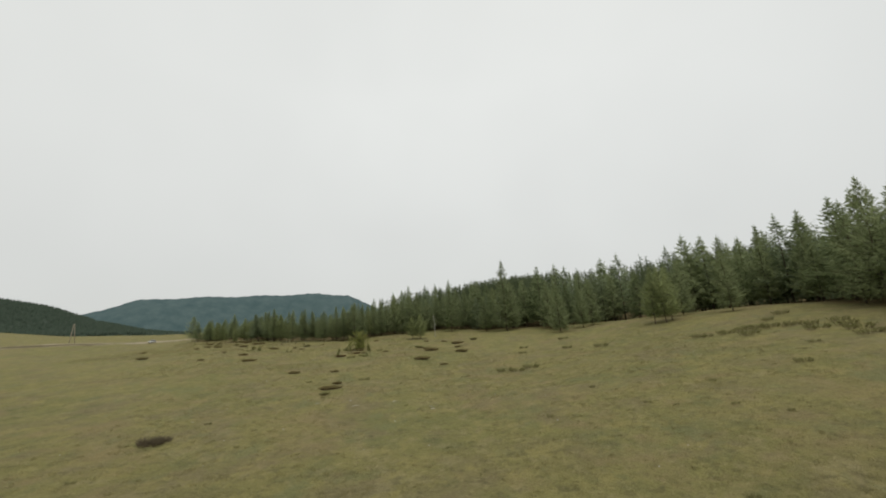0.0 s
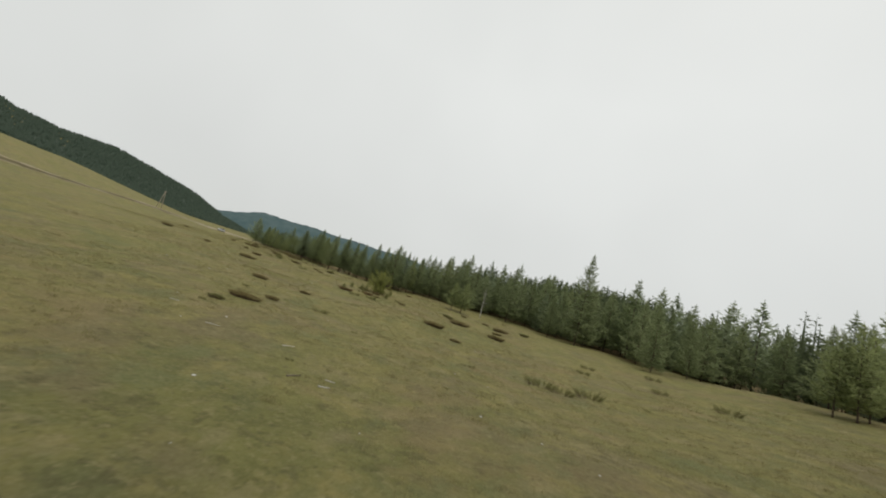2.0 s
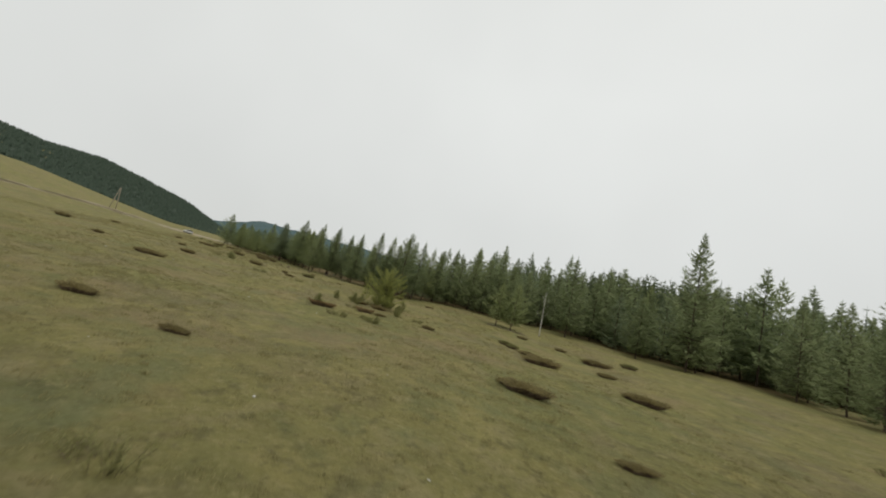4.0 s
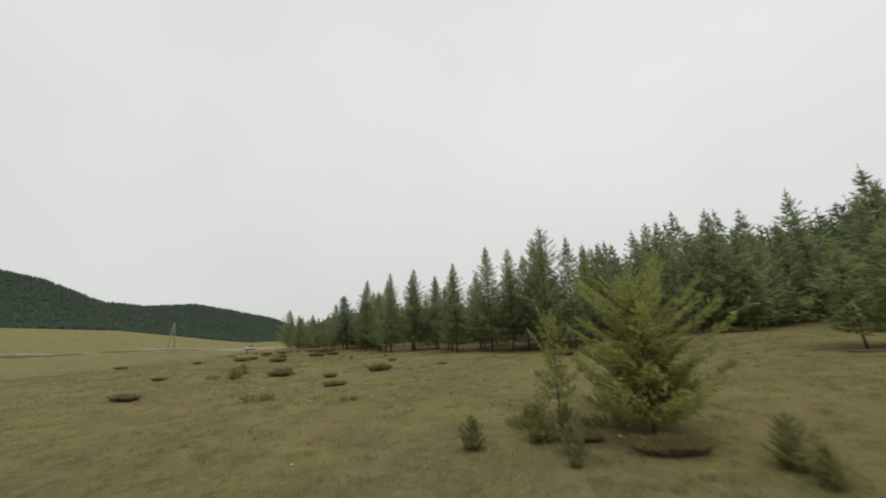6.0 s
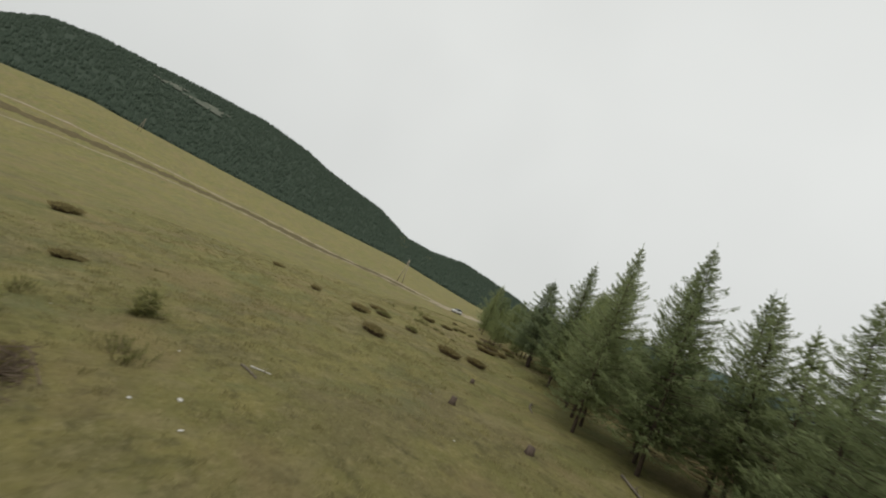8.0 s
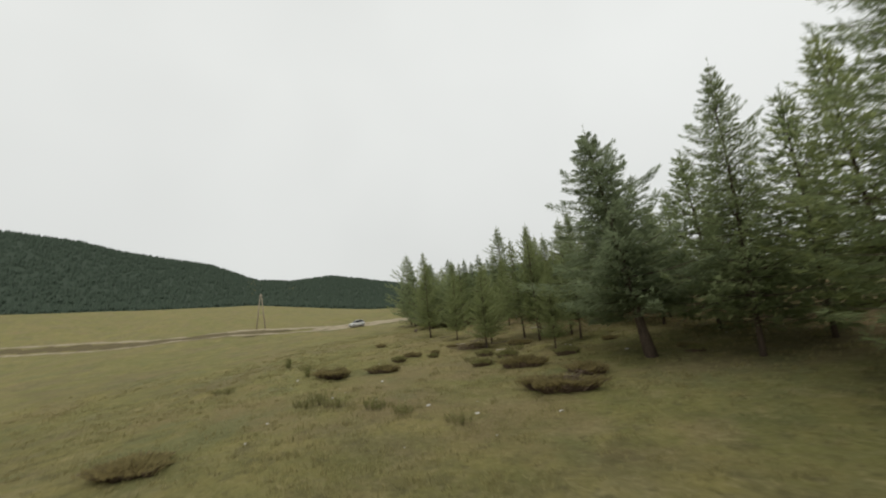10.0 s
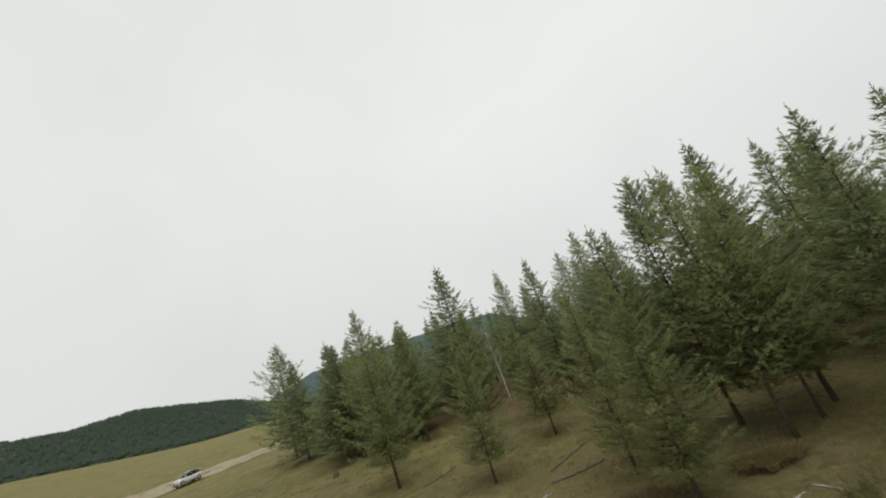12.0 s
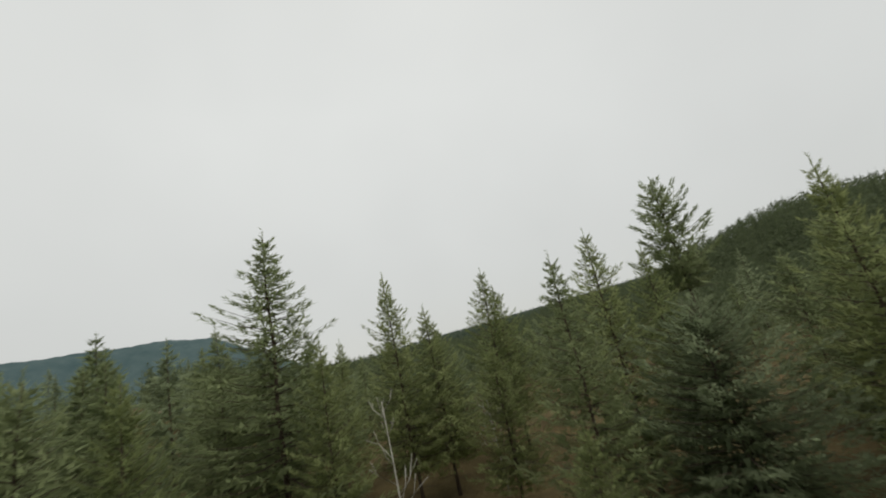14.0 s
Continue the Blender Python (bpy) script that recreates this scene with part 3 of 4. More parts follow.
# beside the flight itself, finer still
NEAR = [conifer("spruce", H0, 3.1, 1.5, 0.42, 7, 160, 31, M_SPRUCE, SPRUCE, bare=14, droop=0.25, size=0.22, ragged=0.4, taper=0.9, slim=0.125),
        conifer("larch", H0, 2.9, 1.8, 0.44, 7, 155, 32, M_LARCH, LARCH, bare=16, droop=0.05, size=0.22, ragged=0.45, taper=0.8, curl=0.35, slim=0.125),
        conifer("spruce", H0, 3.9, 2.3, 0.48, 7, 420, 36, M_DARK, "big old spruce with a thick bare trunk and broad ragged boughs", bare=12, droop=0.15, size=0.23, ragged=0.4, taper=0.8, thick=0.2, slim=0.125, rise=0.3, curl=0.16)]
YOUNG = [conifer("young_pine", 5.0, 2.0, 0.9, 0.52, 5, 120, 7, M_PINE, PINE, droop=-0.02, ragged=0.45, taper=0.34, size=0.25, thick=0.065, curl=0.3, slim=0.13, rise=0.8),
         conifer("young_pine", 5.0, 2.5, 0.6, 0.36, 7, 190, 8, M_PINE, PINE, droop=0.02, ragged=0.45, taper=0.34, size=0.26, thick=0.065, curl=0.3, slim=0.13, rise=0.8),
         conifer("young_pine", 5.0, 1.5, 0.1, 0.55, 5, 44, 9, M_SEEDLING, "small bushy pine seedling in the grass", droop=-0.25, ragged=0.6, taper=0.6, size=0.62, thick=0.05, curl=0.5, slim=0.09, rise=0.9, boughs=False)]
# filler conifers of unspecified species, only named apart
THIN = [conifer("spruce", H0, 3.6, 0.9, 0.62, 5, 24, 21, M_DARK, DEEP, droop=0.28, size=0.62, slim=0.18, boughs=False),
        conifer("fir", H0, 3.1, 1.4, 0.62, 5, 24, 22, M_SPRUCE, DEEP, droop=0.22, size=0.62, slim=0.18, ragged=0.35, boughs=False),
        conifer("larch", H0, 3.3, 1.8, 0.62, 5, 24, 23, M_SPRUCE, DEEP, droop=0.05, size=0.62, slim=0.18, ragged=0.45, taper=0.9, boughs=False)]
PROTOS = KINDS + FINE + NEAR + YOUNG + THIN
for proto in PROTOS:
    proto["spare"] = 1

tree_rng = random.Random(3)
planted = []


def plant(proto, x, y, h, ref=H0, wide=1.0, lean=(0, 0), label=""):
    s = h / ref
    m = Matrix.Translation((x, y, float(land(x, y)))) @ Euler((radians(lean[0]), radians(lean[1]), 0)).to_matrix().to_4x4() @ Matrix.Rotation(tree_rng.uniform(0, 6.28), 4, "Z")
    t = copy_thing(proto, m)
    t.scale = (s * wide, s * wide, s)
    del t["spare"]
    planted.append((x, y))
    return tagged(t, label)


# the wood's edge, from the lone outer spruce by the road to the tall trees in the east
WEST = [(-134, 219, 13.6, 5), (-129, 215, 10.3, 0), (-127, 219, 9, 3), (-121, 210, 10.2, 1), (-119, 208.5, 9.4, 0), (-117, 211, 9.6, 1), (-115, 208.6, 9, 2), (-122.6, 213, 10, 0), (-113.6, 210.4, 9.2, 1), (-111.5, 214.5, 9.6, 0),
        (-123, 216, 9.3, 3), (-112, 207, 8.6, 2), (-109.6, 213.5, 13.1, 0), (-125.5, 221.1, 10.9, 0), (-117, 216.4, 8.8, 0), (-108, 210.5, 8.4, 2)]
MIDDLE = [(-97.4, 209.1, 10.4, 3), (-95, 209.1, 9.3, 4), (-99.1, 216.8, 10.2, 3), (-97.8, 217.8, 9.2, 4), (-90.5, 201, 11.4, 0), (-91.3, 204.1, 11.5, 2), (-92, 210.1, 12.7, 6), (-104.5, 215, 10.5, 1),
          (-102.7, 215.6, 8.7, 1), (-86.2, 204.6, 10.8, 0), (-96.8, 205.9, 7.4, 7), (-103.2, 203.7, 5.7, 3), (-102, 199.9, 4.9, 4),
          (-98.9, 193.8, 6.9, 3), (-97.6, 191.2, 6.6, 4), (-96.7, 195.5, 8.6, 3), (-95.1, 195.5, 9.2, 0), (-94.3, 193.6, 9.4, 4), (-93.2, 194.3, 8.2, 1), (-92.4, 195.2, 9.4, 2), (-90.5, 192.3, 9.2, 0), (-91, 189.4, 5.5, 4),
          (-104.4, 196, 6.8, 3), (-84.7, 186.6, 13, 5),
          (-110.3, 198.6, 9.8, 4), (-83.5, 207.5, 9.5, 0), (-86.4, 199.6, 9, 2), (-88.6, 206.6, 9.2, 0), (-81, 203, 10.5, 1), (-84, 211, 8.5, 2), (-107, 219, 7.8, 1), (-104, 221.5, 7.8, 0), (-110.5, 218.5, 7.8, 0), (-100.5, 222, 7.6, 2), (-108.5, 224, 8, 1), (-93.6, 210.6, 5.6, 2), (-101.5, 211.5, 6.5, 3)]
SOUTH = [(-75, 180, 14.8, 0), (-80.4, 186.4, 13.6, 0), (-78, 189.5, 12, 2), (-82.4, 192, 10.6, 2), (-86, 195.6, 8.4, 0), (-88, 197.6, 9.2, 2), (-76.4, 184.4, 12.6, 1), (-71, 178, 11.5, 1), (-62, 168, 13.6, 1), (-60, 171.5, 13, 0), (-57, 167, 13.4, 1), (-54, 169, 11.5, 2),
         (-66, 173, 13, 0), (-47, 159.5, 12.2, 5), (-45, 163, 10.5, 3), (-42, 158.5, 13.6, 0), (-40, 161, 13.4, 2), (-35, 157.6, 15, 5), (-36.8, 161, 14, 2),
         (-32.5, 161, 13.8, 0), (-50, 165, 11.4, 1), (-39, 157.4, 10.5, 0), (-37.8, 159.8, 12, 1), (-44, 161.5, 9, 0), (-52, 168.4, 10, 1), (-58.6, 169.4, 11, 0), (-64, 171.5, 12, 1),
         (-70, 177, 11, 0), (-68, 174.6, 10.5, 2), (-31, 164.5, 13, 1), (-29, 167, 13, 0), (-72.6, 181, 12, 2), (-55.6, 171.5, 12.5, 0), (-28, 181, 15.6, 1), (-22, 178, 17, 4), (-12, 190, 18, 0), (-30, 170, 13, 1), (-27, 173, 13.6, 0)]
EAST = [(-12, 148, 8.4, 3), (-9.3, 148.4, 8.8, 4), (-24, 169, 12.6, 1), (-21, 171, 15.4, 0), (-18, 172, 14.2, 2), (-15, 172.5, 16.8, 1), (-12, 174, 13.6, 0), (-8, 182, 14.5, 2), (2.5, 173, 19.6, 1), (-4, 186, 15.5, 1),
        (0, 188, 17, 0), (5, 184, 18, 1), (9, 180, 17.4, 0), (12.9, 189.8, 20.4, 2), (22, 184, 18, 3), (30, 188, 17.5, 1), (23.4, 158.4, 27.5, 0), (26, 161, 19, 2)]
FAR_EAST = [(16, 164, 13.6, 1), (19, 171, 15.6, 1), (28, 171, 18.5, 0), (34, 178, 20, 2), (39, 154, 18.5, 2), (43, 158, 17, 0), (50, 168, 18, 1), (60, 170, 19.5, 2),
            (67, 163, 19.5, 0), (56.5, 106, 15, 4), (54.6, 107.8, 13.6, 3), (58.8, 107.2, 14.4, 4), (37, 134, 14.5, 2), (39.6, 144, 17, 0), (51.4, 145, 16.5, 2), (46, 138.5, 14, 1), (63, 122, 15.5, 0), (67, 116, 15, 2), (72, 103, 16, 0), (80, 170, 20, 1), (82, 156, 18.5, 2), (79, 143, 18, 1), (80, 130, 21, 0), (86, 124, 23, 2), (89, 112, 21, 1), (91, 100, 19.5, 0)]
BANK = [(84, 82, 22, 2), (78, 66, 23, 1), (95, 118, 24, 0), (99, 90, 26, 3), (92, 70, 25, 3), (88, 55, 26, 1), (94, 136, 22, 0), (72, 152, 17, 2), (54, 163, 17, 0), (80, 74, 25, 0), (74, 58, 22, 1)]
BESIDE = [(-84.7, 186.6), (-80.4, 186.4), (-75, 180), (-57, 167), (-54, 169), (-47, 159.5), (-50, 165), (-62, 168), (-110.3, 198.6), (-104.4, 196), (-98.9, 193.8), (-97.6, 191.2), (-45, 163), (-42, 158.5), (-91, 189.4)]
for row in WEST + MIDDLE + SOUTH + EAST + FAR_EAST + BANK:
    x, y, h, k = row
    proto = FINE[(0, 1, 1, 2, 2, 3, 4, 5)[k]] if (-113 < x < -84 and y < 222) or (-86 < x < -53 and y < 186) or (-53 < x < -28 and y < 166) else KINDS[k]
    if (x, y) in BESIDE:
        proto = NEAR[2 if x == -84.7 else k in (3, 4)]
    plant(proto, x, y, h, wide=(13 / h) ** 0.35 * tree_rng.uniform(0.95, 1.2) * (1.2 if x == -109.6 else 1.0 if x < -114 else 0.98 if -106 < x < -84 and y > 198 else 0.84 if -114 < x < -90 else 1), lean=(tree_rng.uniform(-2, 2), -7 if x == -84.7 else tree_rng.uniform(-2, 2)))

# young pines standing out in the meadow
for x, y, h, k in [(-29.8, 128.4, 4.4, 0), (-26.4, 126.8, 5.3, 1), (-30.3, 116.2, 1.3, 2), (-32, 123.9, 1.1, 2), (-30, 125.1, 1.4, 2), (-28.8, 124.1, 1.0, 2), (-30.8, 127, 0.9, 2), (-29.2, 125.9, 1.1, 2), (-23.3, 124.4, 1.4, 2), (-22.9, 123.4, 1.0, 2),
                   (-21.8, 113.3, 0.9, 2), (-28.6, 123.2, 0.6, 2), (-24.8, 131, 1.4, 2), (-63, 140, 1.2, 2), (-67, 144.4, 1.2, 2), (-110.4, 181.9, 0.8, 2), (-105.6, 180.7, 0.7, 2)]:
    plant(YOUNG[k], x, y, h, 5.0, (2.2 if h > 1.15 and x < -60 else 1.35) if k == 2 else (0.6, 1.0)[k])

# the body of the wood behind its edge
for i in range(4000):
    x, y = tree_rng.uniform(-150, 118), tree_rng.uniform(50, 275)
    d = float(in_wood(x, y))
    if d < 4 or d > (60 if x < -30 else 30) or any((x - a) ** 2 + (y - b) ** 2 < (11 if -128 < x < -84 else 17 if d < 25 else 25) for a, b in planted):
        continue
    tall = 9.3 + 11.5 * float(smooth(-65, 5, x)) + 3.0 * float(smooth(30, 60, x)) - 2.2 * float(smooth(5, 14, x) - smooth(26, 36, x))
    if -106 < x < -62 and d > 14:
        tall *= 0.7
    kind = tree_rng.choice((0, 0, 0, 1, 1, 2))
    plant(FINE[(0, 0, 2)[kind]] if -112 < x < -84 and d < 10 else THIN[kind], x, y, tall * tree_rng.uniform(0.68, 1.18), wide=tree_rng.uniform(1.05, 1.4))

for proto in PROTOS:
    for o in (*proto.children_recursive, proto):
        bpy.data.objects.remove(o)


def spray_wood(name, places, heights, label):
    """Ragged conifers of a few dozen tufts each, joined, for the wood's far body."""
    rng = random.Random(77)
    soup = Soup()
    for (x, y, z), h in zip(places, heights):
        r = h * rng.uniform(0.13, 0.18)
        for i in range(round(max(34, 3.2 * h))):
            s = rng.random()
            a = rng.uniform(0, 6.283)
            q = r * (1 - s) ** 0.75 * rng.uniform(0.25, 1.0)
            ln = min(h, 6.5 + 0.35 * h) * 0.1 * rng.uniform(0.6, 1.2) * (1.1 - 0.72 * s)
            soup.blade((x + q * math.cos(a), y + q * math.sin(a), z + h * (0.1 + 0.86 * s)), (math.cos(a), math.sin(a), rng.uniform(-0.4, 0.7)), ln * 1.5, ln * 0.42, rng)
        soup.blade((x, y, z), (0, 0, 1), h, h * 0.02, rng)
        soup.blade((x, y, z + h * 0.3), (0, 0, 1), h * 0.7, h * 0.03, rng)
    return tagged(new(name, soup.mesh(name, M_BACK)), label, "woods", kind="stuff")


def back_wood():
    x = np.concatenate([wood_rng.uniform(-190, 640, 11500), wood_rng.uniform(-150, 60, 6500)])
    y = np.concatenate([wood_rng.uniform(40, 1000, 11500), wood_rng.uniform(200, 430, 6500)])
    d = in_wood(x, y)
    keep = (d > np.where(x < -30, 56, 27)) & (x < 150 + (y - 60) * 0.95) & (x > -150 - (y - 250) * 0.25)
    x, y = x[keep], y[keep]
    hts = wood_rng.uniform(6, 9.5, len(x)) + 12.5 * smooth(-60, 0, x) * smooth(-15, 60, x - y + 297) + 4 * smooth(-5, 45, x)
    near = y < 430
    z = ground_z(x, y) - 0.4
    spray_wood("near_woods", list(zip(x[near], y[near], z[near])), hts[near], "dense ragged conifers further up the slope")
    far = ~near
    cone_wood("back_woods", list(zip(x[far], y[far], z[far])), hts[far], hts[far] * 0.19, M_WOODS, "conifer woods climbing the slope behind the edge", "woods", 6)


back_wood()

# ---- dead birches ----


def dead_birch(x, y, h, seed):
    rng = random.Random(seed)
    tree = tagged(new("dead_birch"), "bare white dead birch with broken forked limbs", "tree")
    tree.location = (x, y, float(land(x, y)))
    bend, girth = rng.uniform(-0.05, 0.05), (0.012 if h > 7 else 0.008) * h + 0.01
    stem = Soup()
    stem.tube([(bend * z, 0.04 * math.sin(z), z) for z in np.linspace(-0.3, h, 8)], [girth * (1 - i / 9) for i in range(8)], 7)
    part("trunk", stem.mesh("trunk", M_BIRCH, True), tree)
    for i in range(13):
        limb = Soup()
        z = h * rng.uniform(0.4, 0.95)
        a = rng.uniform(0, 6.283)
        ln = (h - z) * 0.25 + rng.uniform(0.3, 0.8)
        d = Vector((math.cos(a), math.sin(a), rng.uniform(0.5, 1.3))).normalized()
        p = Vector((bend * z, 0.04 * math.sin(z), z))
        q = p + d * ln * 0.6
        limb.tube([p, q, q + Vector((d.x * 0.5, d.y * 0.5, 1.0)) * ln * 0.4], [0.3 * girth, 0.2 * girth, 0.008], 4)
        limb.tube([q, q + (d + Vector((rng.uniform(-0.8, 0.8), rng.uniform(-0.8, 0.8), 0))) * ln * 0.35], [0.2 * girth, 0.007], 3)
        part("limb", limb.mesh("limb", M_BIRCH, True), tree)
    return tree


for x, y, h, s in [(-4, 152, 8.4, 1), (24, 180, 9, 2), (-106, 210, 5.8, 3), (-101, 214, 4.0, 4)]:
    dead_birch(x, y, h, s)

# ---- low juniper bushes ----


def bush_proto(seed, material, sprays, label, high, opening=0.0):
    """A mat of short sprays whose brim overhangs dark bare stems; opening bares a bay at the back of the mat."""
    rng = random.Random(seed)
    bush = tagged(new("juniper_bush"), label, "bush", "low bushes in the meadow")
    leaves, wood = Soup(), Soup()

    def lobe(a):
        bay = 1 - opening * max(0, math.sin(a)) ** 1.5
        return 0.46 * bay * (1 + 0.16 * math.sin(2 * a + 2 * seed) + 0.14 * math.sin(3 * a + seed) + 0.11 * math.sin(7 * a + 2 * seed) + 0.08 * math.sin(13 * a))

    def shell(a, t):
        """A place on the mat: t from its sunken middle (0) out to the brim (0.75) and back under it to the foot (1)."""
        if t < 0.75:
            k = t / 0.75
            r, z = k, (0.55 + 0.5 * k ** 1.6 - 0.25 * k ** 6 if opening else 1.3 - 0.5 * k ** 2) + 0.14 * math.sin(5 * a + seed) * k + 0.12 * math.sin(9 * k + 3 * a)
        else:
            k = (t - 0.75) / 0.25
            r, z = 1 - 0.42 * k ** 1.4, (0.80 + 0.14 * math.sin(5 * a + seed)) * (1 - k) - 0.35 * k
        return Vector((math.cos(a) * r * lobe(a), math.sin(a) * r * lobe(a), high * z))

    def skin(soup, rows, shrink, around=18):
        base = len(soup.v)
        for t in rows:
            soup.v += [shell(6.283 * k / around, t) * shrink for k in range(around)]
        for j in range(len(rows) - 1):
            for k in range(around):
                p, q = base + j * around + k, base + j * around + (k + 1) % around
                soup.f.append((p, p + around, q + around, q))

    for i in range(120):
        a = rng.uniform(0, 6.283)
        foot, bend, tip = shell(a, 1.0) * 0.95, shell(a + rng.uniform(-0.2, 0.2), 0.86) * rng.uniform(0.92, 1.02), shell(a + rng.uniform(-0.3, 0.3), 0.74) * rng.uniform(0.95, 1.14)
        wood.tube([foot, bend, tip], [0.012, 0.010, 0.003], 3)
    for i in range(40):
        p = shell(rng.uniform(0, 6.283), rng.uniform(0.3, 0.76))
        wood.tube([p * 0.9, p + Vector((p.x * 0.35 + rng.uniform(-0.05, 0.05), p.y * 0.35 + rng.uniform(-0.05, 0.05), rng.uniform(0.04, 0.14)))], [0.005, 0.0015], 3)
    skin(wood, (0.76, 0.84, 0.92, 1.0), 0.9)
    skin(leaves, (0.0, 0.2, 0.4, 0.6, 0.76), 0.86)
    for i in range(sprays):
        a, t = rng.uniform(0, 6.283), 0.76 * rng.random() ** 0.6
        if i % 4 == 0:
            t = rng.uniform(0.72, 0.80 + 0.12 * max(0, math.sin(4 * a + seed)))
        p = shell(a, t) * (rng.uniform(0.84, 1.04) if i % 6 else rng.uniform(1.0, 1.22))
        d = Vector((p.x * 1.7, p.y * 1.7, 0.35 + 0.3 * t)) + Vector((rng.uniform(-0.45, 0.45), rng.uniform(-0.45, 0.45), rng.uniform(-0.2, 0.4)))
        ln = rng.uniform(0.03, 0.095)
        leaves.blade(p, d, ln, ln * rng.uniform(0.12, 0.2), rng)
    tagged(part("stem", wood.mesh("stem", M_TWIG), bush), kind="stuff")
    part("foliage", leaves.mesh("foliage", material), bush)
    return bush


def shrub_proto(seed, rods, tufts, leaf, material, label):
    """A loose shrub of thin upright rods, bare or leafy."""
    rng = random.Random(seed)
    bush = tagged(new("shrub"), label, "bush", "low bushes in the meadow")
    leaves, wood = Soup(), Soup()
    for i in range(rods):
        a, r = rng.uniform(0, 6.283), 0.42 * math.sqrt(rng.random())
        foot = Vector((math.cos(a) * r, math.sin(a) * r, -0.02))
        tip = foot + Vector((math.cos(a) * 0.12 + rng.uniform(-0.1, 0.1), math.sin(a) * 0.12 + rng.uniform(-0.1, 0.1), rng.uniform(0.18, 0.4) * (1.15 - 0.9 * r)))
        wood.tube([foot, tip], [0.006, 0.002], 3)
        for k in range(tufts):
            u = rng.uniform(0.2, 1)
            ln = leaf * rng.uniform(0.6, 1.3)
            leaves.blade(foot.lerp(tip, u), (rng.uniform(-1, 1), rng.uniform(-1, 1), rng.uniform(0.2, 1.4)), ln, ln * 0.1, rng)
    tagged(part("stem", wood.mesh("stem", M_BRUSH), bush), kind="stuff")
    part("foliage", leaves.mesh("foliage", material), bush)
    return bush


BROWN = "low cushion-shaped brown juniper bush in dry grass"
OLIVE = "low olive-green juniper bush in dry grass"
BUSHES = [bush_proto(1, M_BUSH, 3000, BROWN, 0.165), bush_proto(2, M_BUSH, 2800, BROWN, 0.14), bush_proto(3, M_BUSH_GREEN, 2800, OLIVE, 0.22), bush_proto(4, M_BUSH, 3400, BROWN, 0.18),
          shrub_proto(5, 46, 20, 0.08, M_BUSH_GREEN, "thin grey-brown nearly leafless shrub in the grass"), shrub_proto(6, 56, 22, 0.085, M_SEEDLING, "leafy yellow-green shrub in the dry grass"),
          bush_proto(7, M_BUSH, 3600, "spreading brown juniper bush with a bare bay and dark stems", 0.16, 0.5),
          shrub_proto(8, 150, 16, 0.075, M_DRY, "dense leafless dark brown shrub standing in the meadow"),
          bush_proto(9, M_RUST, 3600, "spreading rusty-brown juniper bush with dark bare stems", 0.19, 0.35)]
# place, width, kind
PATCH_A = [(-34, 49, 3.4, 7), (-33.2, 49.6, 2.2, 7), (-20.4, 72.3, 3.3, 0), (-20, 68.1, 1.4, 2), (-20.5, 77.5, 1.8, 1), (-16.2, 81.7, 2.2, 4), (-34.2, 93.3, 2.2, 0), (-24.8, 91.6, 1.7, 0),
           (-72, 122, 2, 1), (-6.4, 102.1, 3.6, 0), (3.6, 110.9, 3.2, 0), (-1, 93.8, 1.6, 0), (3.1, 124.1, 2.2, 1)]
PATCH_B = [(-25.9, 119.8, 2.2, 8), (-24, 120.1, 1.2, 0), (-23.8, 115.4, 1.7, 5), (-22.4, 113.7, 1.5, 5), (-25.8, 112.6, 2.3, 4), (-28, 120.4, 1.4, 4), (-26.2, 124.9, 2.3, 1), (-28.8, 125.6, 1.7, 1), (-27.4, 130.6, 3.0, 5), (-30.6, 126.6, 1.6, 5),
           (11, 81, 3.4, 4), (16, 81, 3.2, 4), (13, 79.5, 3.0, 4), (18, 100, 2, 4), (29, 101, 2.6, 4), (34, 92, 3.2, 4), (50, 69, 4, 4), (55, 74, 3.5, 4), (69, 85, 4, 4), (42, 50, 2, 4), (62, 80, 3, 4), (46, 76, 3, 4),
           (33, 118, 3, 4), (20, 109, 2.5, 4), (-55.2, 116, 3.4, 0), (-29.6, 116.0, 3.0, 8), (-61, 144.6, 2, 4)]
PATCH_C = [(-17.5, 118.6, 1.6, 0), (-6, 124.6, 2.2, 0), (-4.5, 119.1, 3.6, 3), (-8, 126.1, 1.8, 2), (3.2, 132.9, 3.4, 0), (-7, 141, 1.8, 1), (9, 139, 2.4, 2), (-115, 158, 2.6, 1), (-63.9, 130.9, 3.0, 1),
           (-98.5, 134.5, 3.8, 0), (-96, 159.5, 2, 0), (-90, 163.5, 3.4, 0), (-78.6, 160.6, 3.0, 0), (-97, 169, 3.0, 1), (-92, 167.5, 2.4, 2), (-77.4, 168.2, 2.8, 0), (-75.9, 170.6, 2.4, 0)]
PATCH_D = [(-74.7, 140, 1.8, 1), (-66.7, 140.5, 1.8, 4), (-47.3, 135.7, 1.8, 1), (-51, 139.9, 1.6, 1), (-48.1, 143.2, 2.2, 2), (-49.5, 130.9, 2.2, 4), (-42, 130.6, 1.2, 4), (-58.8, 141.5, 2.6, 0),
           (-107.5, 181.8, 1.4, 4), (-103.2, 181.4, 3.7, 6), (-98.8, 191.6, 1.7, 0), (-99.9, 182.8, 2.0, 3), (-101.7, 185.8, 1.3, 2), (-111, 192, 1.4, 0), (-100.3, 188, 0.9, 2), (-107.6, 176, 1.6, 4), (-102.2, 187.6, 1.4, 0), (-101.2, 189.2, 1.0, 3)]
